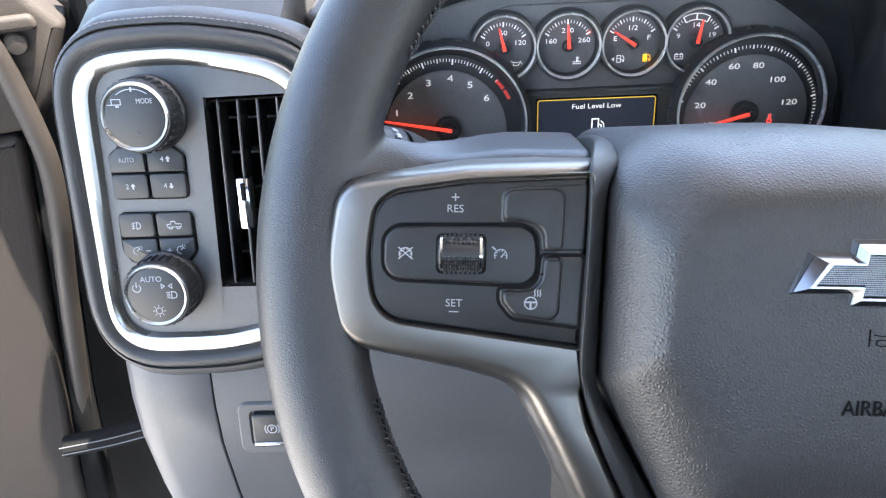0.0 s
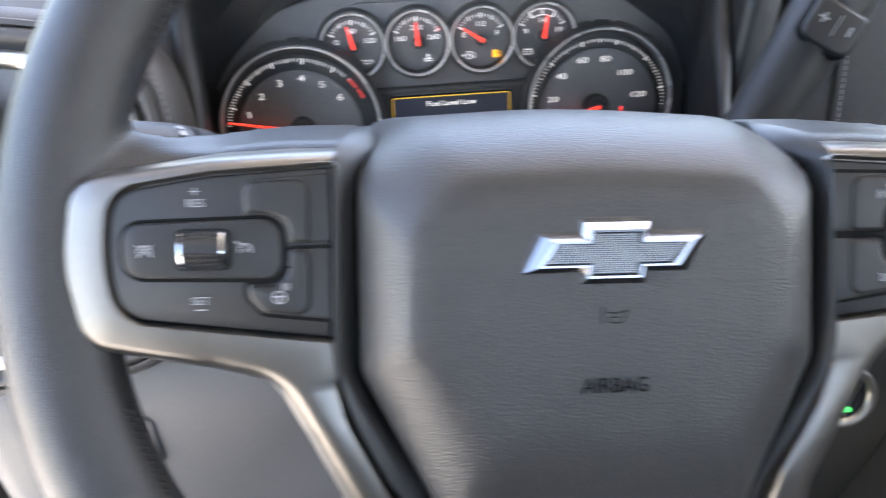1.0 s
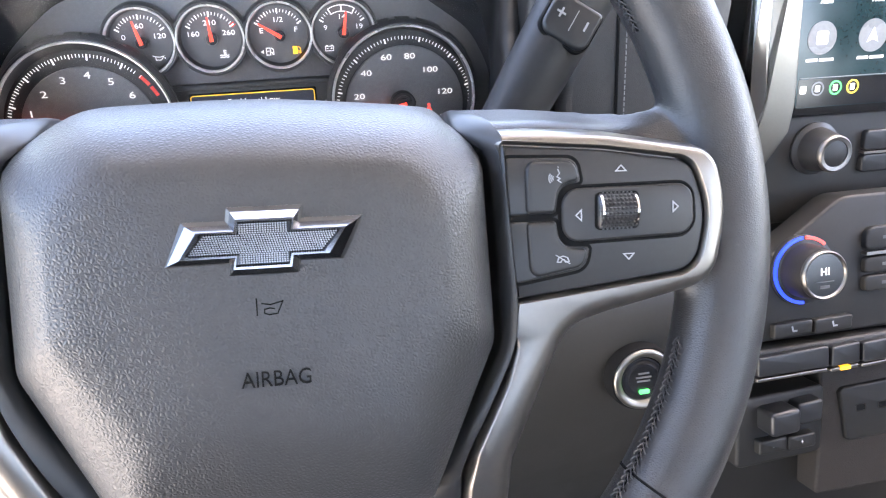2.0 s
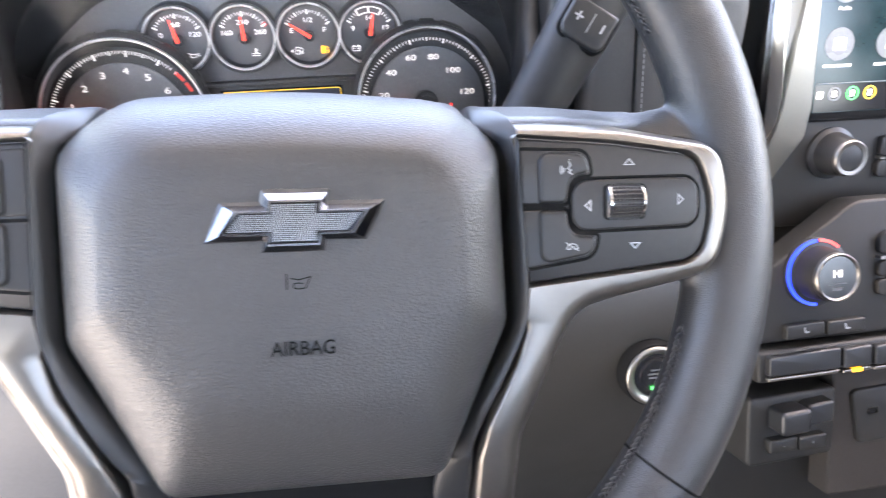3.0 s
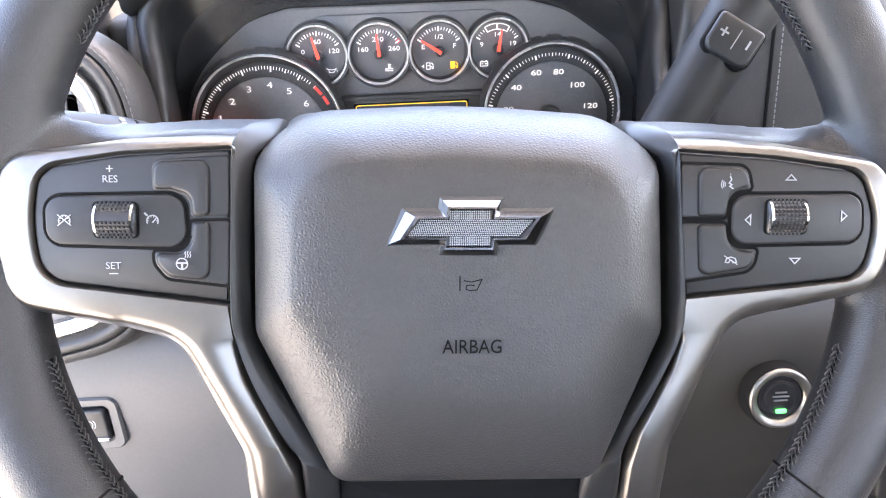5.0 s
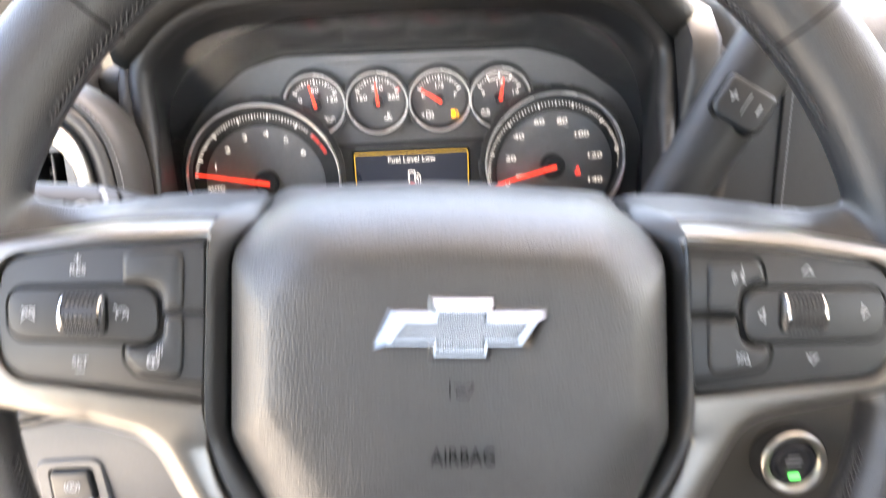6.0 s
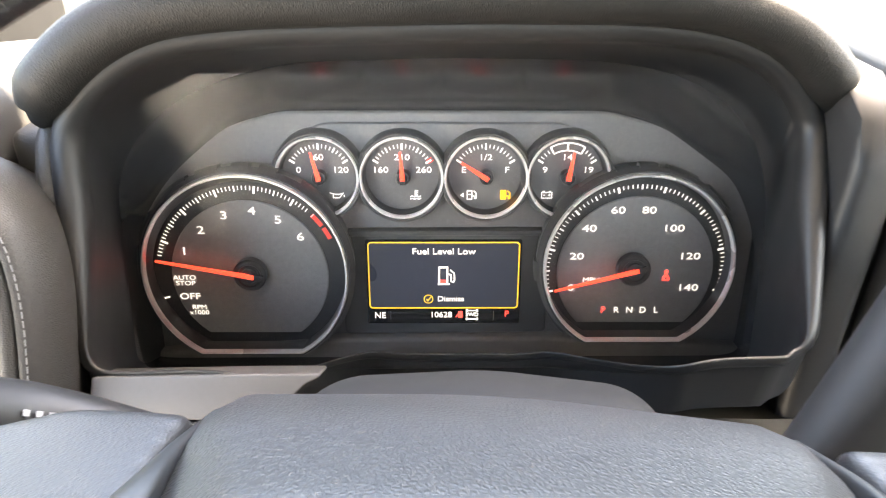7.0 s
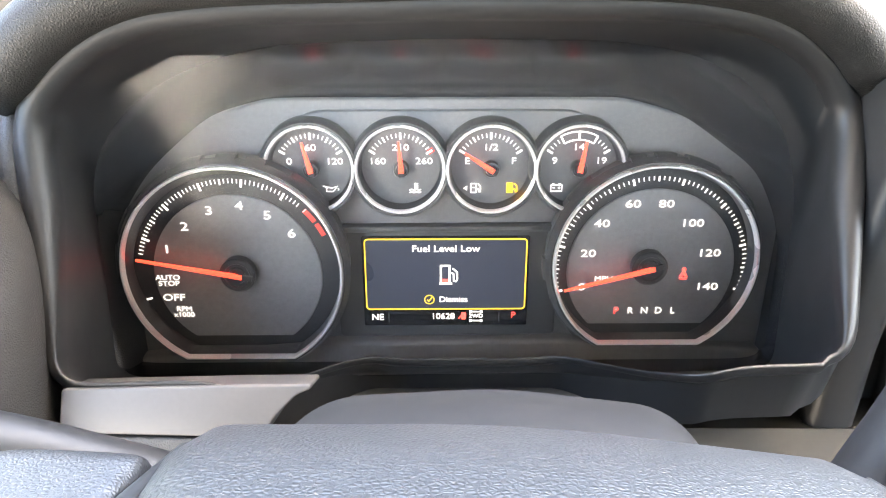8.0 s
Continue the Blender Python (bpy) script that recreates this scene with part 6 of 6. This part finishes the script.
    part("readout_bar", stroke([(cx - 8, cy - 5), (cx + 8, cy - 5)], 0.6, 0.0229), DIMPRINT, k)
    part("print", stroke([(cx - 4, cy - 9), (cx + 4, cy - 9)], 2.4, 0.0229), DIMPRINT, k)
    for y1, y0 in ((-20, -38), (-44, -57), (-59, -72)):
        b = part("button", prism(rpoly([(48, y0, 4), (150, y0, 4), (150, y1, 4), (48, y1, 4 if y1 < -30 else 10)]), -0.006, 0.002, 0.0015), STACKFACE, c, "dark push button")
        part("print", stroke([(63, (y0 + y1) / 2), (73, (y0 + y1) / 2)], 2.6, 0.0022), DIMPRINT, b)
    part("button_edge", prism(rpoly([(48, -42.2, 0.5), (150, -42.2, 0.5), (150, -39.6, 0.5), (48, -39.6, 0.5)]), -0.006, 0.003), SATIN, c, "thin silver edge")
    for x0 in (-33, 3):
        b = part("seat_button", prism(rpoly([(x0, -101, 2), (x0 + 33, -99, 2), (x0 + 34, -88, 2), (x0, -89, 2)]), -0.006, 0.003, 0.0015), STACKFACE, c, "dark seat heater button")
        part("print", stroke([(x0 + 15, -91.5), (x0 + 16, -95.5), (x0 + 19.5, -95.5)], 1.4, 0.0032), PRINT, b)
    # row of toggle keys
    r = thing("switch_row", STACK, "row of dark toggle switches with a silver edge", "switches")
    part("shelf", prism(rpoly([(-58, -134, 3), (200, -132, 3), (200, -104, 3), (-58, -108, 3)]), -0.03, 0.004, 0.003), STACKFACE, r, "black shelf")
    for x0, x1 in ((-52, 10), (13, 38), (41, 66), (69, 94)):
        part("toggle", prism(rpoly([(x0, -127, 2), (x1, -126, 2), (x1, -109, 2), (x0, -111, 2)]), 0.002, 0.010, 0.0016), BUTTON, r, "dark toggle key")
        part("silver_edge", prism(rpoly([(x0, -131.5, 1), (x1, -130.5, 1), (x1, -127.4, 1), (x0, -128.4, 1)]), 0.002, 0.0085, 0.001), SATIN, r, "silver key edge")
    part("lamp", prism(rpoly([(21, -131, 0.5), (30, -130.6, 0.5), (30, -127.6, 0.5), (21, -128, 0.5)]), 0.004, 0.0092), AMBER, r, "lit amber lamp")
    # lower box with trailer brake slide, and socket plate
    b = thing("trailer_brake_control", STACK, "black trailer brake slide with plus and minus keys", "switch")
    part("body", prism(rpoly([(-60, -210, 5), (18, -206, 5), (21, -148, 5), (-58, -151, 5)]), -0.04, -0.008, 0.003), STACKFACE, b, "black box")
    part("slide", prism(rpoly([(-41, -178, 4), (-16, -176, 4), (-15, -156, 4), (-41, -158, 4)]), -0.01, 0.012, 0.0035), BUTTON, b, "black slide")
    part("slide_rest", prism(rpoly([(-14, -174, 3), (9, -172, 3), (10, -154, 3), (-13, -156, 3)]), -0.01, 0.005, 0.0025), BUTTON, b)
    for x0, sign in ((-44, "-"), (-18, "+")):
        kk = part("key", prism(rpoly([(x0, -197, 2), (x0 + 25, -196, 2), (x0 + 25, -184, 2), (x0, -185, 2)]), -0.01, 0.0, 0.002), STACKFACE, b, "dark key")
        text("print", sign, x0 + 12, -190.5, 4, PRINT, kk, 0.0002)
    s = thing("socket_plate", STACK, "dark plate with two charging sockets", "socket")
    part("backing", prism(rpoly([(20, -250, 4), (200, -250, 4), (200, -136, 4), (24, -136, 4)]), -0.04, -0.016, 0.003), DOORDARK, s, "brown-grey backing panel")
    part("plate", prism(rpoly([(46, -204, 5), (150, -200, 5), (150, -152, 5), (38, -156, 5)]), -0.03, -0.012, 0.002), STACKFACE, s, "dark plate")
    for x, w in ((58, 9), (83, 16)):
        part("socket", stroke([tuple(q * 1000 for q in p) for p in rpoly([(x - w / 2, -178, 1.5), (x + w / 2, -177.6, 1.5), (x + w / 2, -172, 1.5), (x - w / 2, -172.4, 1.5)])], 0.9, -0.012, 0.0008, closed=True), CHROME, s, "silver rimmed socket")
        part("socket_hole", prism(rpoly([(x - w / 2 + 0.5, -177.4, 1), (x + w / 2 - 0.5, -177.2, 1), (x + w / 2 - 0.5, -172.4, 1), (x - w / 2 + 0.5, -172.8, 1)]), -0.0125, -0.0117), GAP, s)
    # body of the stack
    bm = bmesh.new()
    prof = [(0.54, 1.42), (0.515, 1.40), (0.512, 1.30), (0.47, 1.22), (0.70, 1.22), (0.70, 1.42)]
    loft(bm, [[Vector((x, y, z)) for y, z in prof] for x in (0.3425, 0.3435, 0.38, 0.80, 0.81, 0.812)], True, True)
    low = bmesh.new()
    prof = [(0.47, 1.2195), (0.43, 1.13), (0.40, 1.06), (0.36, 0.98), (0.37, 0.80), (0.70, 0.80), (0.70, 1.2195)]
    loft(low, [[Vector((x, y, z)) for y, z in prof] for x in (0.3425, 0.3435, 0.38, 0.80, 0.81, 0.812)], True, True)
    body = thing("centre_stack", Matrix(), "dark plastic body of the centre stack", "dashboard")
    part("upper_body", bm, STACKFACE, body)
    part("lower_body", low, STACKFACE, body)


# ---- cab shell ----
def cab():
    solid("floor", box(-0.45, 1.22, -1.2, 1.1, 0.72, 0.76), CARPET, "black carpeted cab floor", "floor", kind="structure")
    # roof with headliner
    solid("ceiling", box(-0.42, 1.19, -1.25, 0.524, 2.02, 2.06, 0.01), HEADLINER, "light grey headliner", "ceiling", kind="structure")
    # unseen rear wall, its window kept narrow to limit light on the wheel
    bm = box(-0.42, 1.19, -1.29, -1.25, 0.72, 1.60)
    box(-0.42, -0.26, -1.29, -1.25, 1.60, 2.02, bm=bm)
    box(1.03, 1.19, -1.29, -1.25, 1.60, 2.02, bm=bm)
    box(-0.26, 1.03, -1.29, -1.25, 1.92, 2.02, bm=bm)
    solid("wall_back", bm, SEATCLOTH, "unseen dark rear wall of the cab, its window narrowed to cut light", "wall", kind="structure")
    # far side with its windows
    bm = box(1.19, 1.23, -1.29, 1.06, 0.72, 1.40)
    box(1.19, 1.23, -1.29, 0.60, 1.90, 2.02, bm=bm)
    box(1.19, 1.23, -1.29, -1.05, 1.40, 1.90, bm=bm)
    box(1.19, 1.23, -0.45, -0.20, 1.40, 1.90, bm=bm)
    solid("wall_right", bm, DOORSKIN, "brown-grey far doors with their windows", "wall", kind="structure")
    # unseen near side behind the open door, left windowless to block light
    bm = box(-0.46, -0.42, -1.29, -0.35, 0.72, 1.93)
    box(-0.46, -0.42, -1.29, 0.60, 1.93, 2.02, bm=bm)
    solid("wall_left", bm, DOORSKIN, "unseen brown-grey near side, closed without a window to cut light", "wall", kind="structure")
    solid("bulkhead", box(-0.42, 1.22, 1.06, 1.10, 0.72, 1.27), PLASTIC, "black front bulkhead", "wall", kind="structure")
    # windscreen pillars
    for x in (-0.42, 1.20):
        path = smooth_path([(x, 1.08, 1.27), (x, 0.90, 1.55), (x, 0.70, 1.80), (x, 0.47, 2.04)])
        solid("trim", tube(path, 0.045, 12, flat=0.6), HEADLINER, "light grey windscreen pillar trim", "pillar", kind="structure")
    # engine hood outside
    bm = bmesh.new()
    loops = []
    for y, z, k in ((1.10, 1.235, 1.0), (1.4, 1.255, 1.0), (1.9, 1.25, 0.99), (2.35, 1.21, 0.97), (2.45, 1.16, 0.96)):
        loops.append([Vector((0.39 + 0.86 * k * s, y, z - 0.09 * abs(s) ** 6 + 0.01 * math.cos(s * 6))) for s in (-1, -0.92, -0.8, -0.6, -0.3, 0, 0.3, 0.6, 0.8, 0.92, 1)])
    loft(bm, loops, closed=False)
    g = bmesh.ops.extrude_face_region(bm, geom=bm.faces[:])
    bmesh.ops.translate(bm, verts=[v for v in g["geom"] if isinstance(v, bmesh.types.BMVert)], vec=(0, 0, -0.05))
    solid("engine_hood", bm, PAINT, "white painted engine hood beyond the windscreen", "engine hood")


def door():
    """The driver's door, standing open beside the dash."""
    a = radians(68)
    along = Vector((-math.sin(a), -math.cos(a), 0))
    m = frame_of((-0.452, 0.640, 1.0), -along, (0, 0, 1))
    def shape(corners):
        return rpoly([(-x, y, r) for x, y, r in corners][::-1])
    d = thing("driver_door", m, "open driver's door with brown-grey inner skin", "door")
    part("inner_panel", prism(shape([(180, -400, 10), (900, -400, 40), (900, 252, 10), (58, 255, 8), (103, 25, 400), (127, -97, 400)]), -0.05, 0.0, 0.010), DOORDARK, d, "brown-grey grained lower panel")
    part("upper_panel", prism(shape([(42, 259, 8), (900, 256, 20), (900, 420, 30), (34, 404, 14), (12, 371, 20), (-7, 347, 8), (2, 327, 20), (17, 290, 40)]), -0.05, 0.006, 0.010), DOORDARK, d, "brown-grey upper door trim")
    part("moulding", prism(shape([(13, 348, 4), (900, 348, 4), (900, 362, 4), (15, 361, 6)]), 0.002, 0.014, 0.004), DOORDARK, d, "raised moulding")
    part("bump_stop", lathe([(0.0095, 0.004), (0.0095, 0.010), (0.008, 0.012), (0.003, 0.0125)], 24, centre=(-0.034, 0.338)), DOORDARK, d, "round rubber stop")
    roll = smooth_path(mm([(-60, 372, 6), (-52, 340, 9), (-47.5, 301, 11), (-44.5, 266, 12), (-44.5, 226, 11), (-54, 169, 8), (-69, 105, 0), (-88, 21, -9), (-108, -70, -18), (-140, -217, -26), (-180, -400, -32)]))
    part("weather_roll", tube(roll, 0.0098, 14), DOORSHADE, d, "dark brown rubber roll along the door edge", 60)
    # near-black colour stands in for shade between door and body
    part("edge_trim", prism(shape([(150, -400, 5), (190, -400, 5), (132, -97, 100), (106, 25, 100), (62, 258, 5), (50, 262, 5), (80, 25, 100), (104, -97, 100)]), -0.07, -0.010, 0.006), GAP, d, "door edge trim blackened for the gap shade")
    j = thing("hinge_pillar", Matrix(), "black door opening with wiring and check strap", "pillar", kind="structure")
    # pillar and wing carry the door gap's shade in their colour too
    part("pillar", box(-0.45, -0.40, 0.66, 0.95, 0.72, 1.40, 0.01), GAP, j, "hinge pillar blackened for the gap shade")
    part("inner_wing", box(-0.95, -0.38, 0.70, 0.73, 0.30, 1.36, 0.01), GAP, j, "wing panel behind the hinges, blackened for shade")
    strap = [(-0.40, 0.60, 0.905), (-0.46, 0.592, 0.900), (-0.52, 0.585, 0.888), (-0.58, 0.58, 0.878)]
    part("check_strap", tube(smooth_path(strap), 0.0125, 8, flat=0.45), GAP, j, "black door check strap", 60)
    for dz in (0.007, -0.004):
        part("strap_edge", tube(smooth_path([Vector(p) + Vector((0, -0.009, dz)) for p in strap]), 0.0008, 6), DULL, j, "worn metal edge")
    part("wiring", tube(smooth_path([(-0.40, 0.62, 0.98), (-0.42, 0.58, 0.96), (-0.44, 0.58, 0.90), (-0.43, 0.60, 0.80)]), 0.012, 10), RUBBER, j, "black wiring sleeve")
    part("door_seal", tube(smooth_path([(-0.385, 0.60, 1.42), (-0.392, 0.60, 1.30), (-0.40, 0.60, 1.15), (-0.41, 0.60, 0.95), (-0.41, 0.60, 0.78)]), 0.011, 12), RUBBER, j, "black rubber door seal")


def outside():
    bm = bmesh.new()
    bmesh.ops.create_grid(bm, x_segments=20, y_segments=20, size=1500)
    solid("ground", bm, ASPHALT, "grey asphalt ground reaching the horizon", "ground", kind="structure")
    rng = random.Random(4)
    bm = bmesh.new()
    for i in range(46):
        a = radians(-70 + 140 * i / 45)
        r = 46 + rng.uniform(-8, 8)
        base = Vector((r * math.sin(a), r * math.cos(a), 0))
        tall = rng.uniform(5, 10)
        tube([base, base + Vector((0, 0, tall * 0.5)), base + Vector((rng.uniform(-0.5, 0.5), 0, tall * 0.8))], [0.25, 0.18, 0.08], 6, bm)
        for _ in range(90):
            c = base + Vector((rng.gauss(0, 1.6), rng.gauss(0, 1.6), tall * rng.uniform(0.3, 1.05)))
            s = rng.uniform(0.35, 0.9)
            q = Euler((rng.uniform(0, 6), rng.uniform(0, 6), rng.uniform(0, 6))).to_matrix()
            vs = [bm.verts.new(c + q @ Vector(p) * s) for p in ((-1, -0.5, 0), (1, -0.6, 0.2), (0.8, 0.7, 0), (-0.7, 0.8, -0.2))]
            bm.faces.new(vs)
    solid("far_woods", bm, LEAF, "row of green trees in the distance", "trees", kind="stuff")


vent_panel()
dash_body()
parking_brake()
column()
start_button()
centre_stack()
cab()
door()
outside()
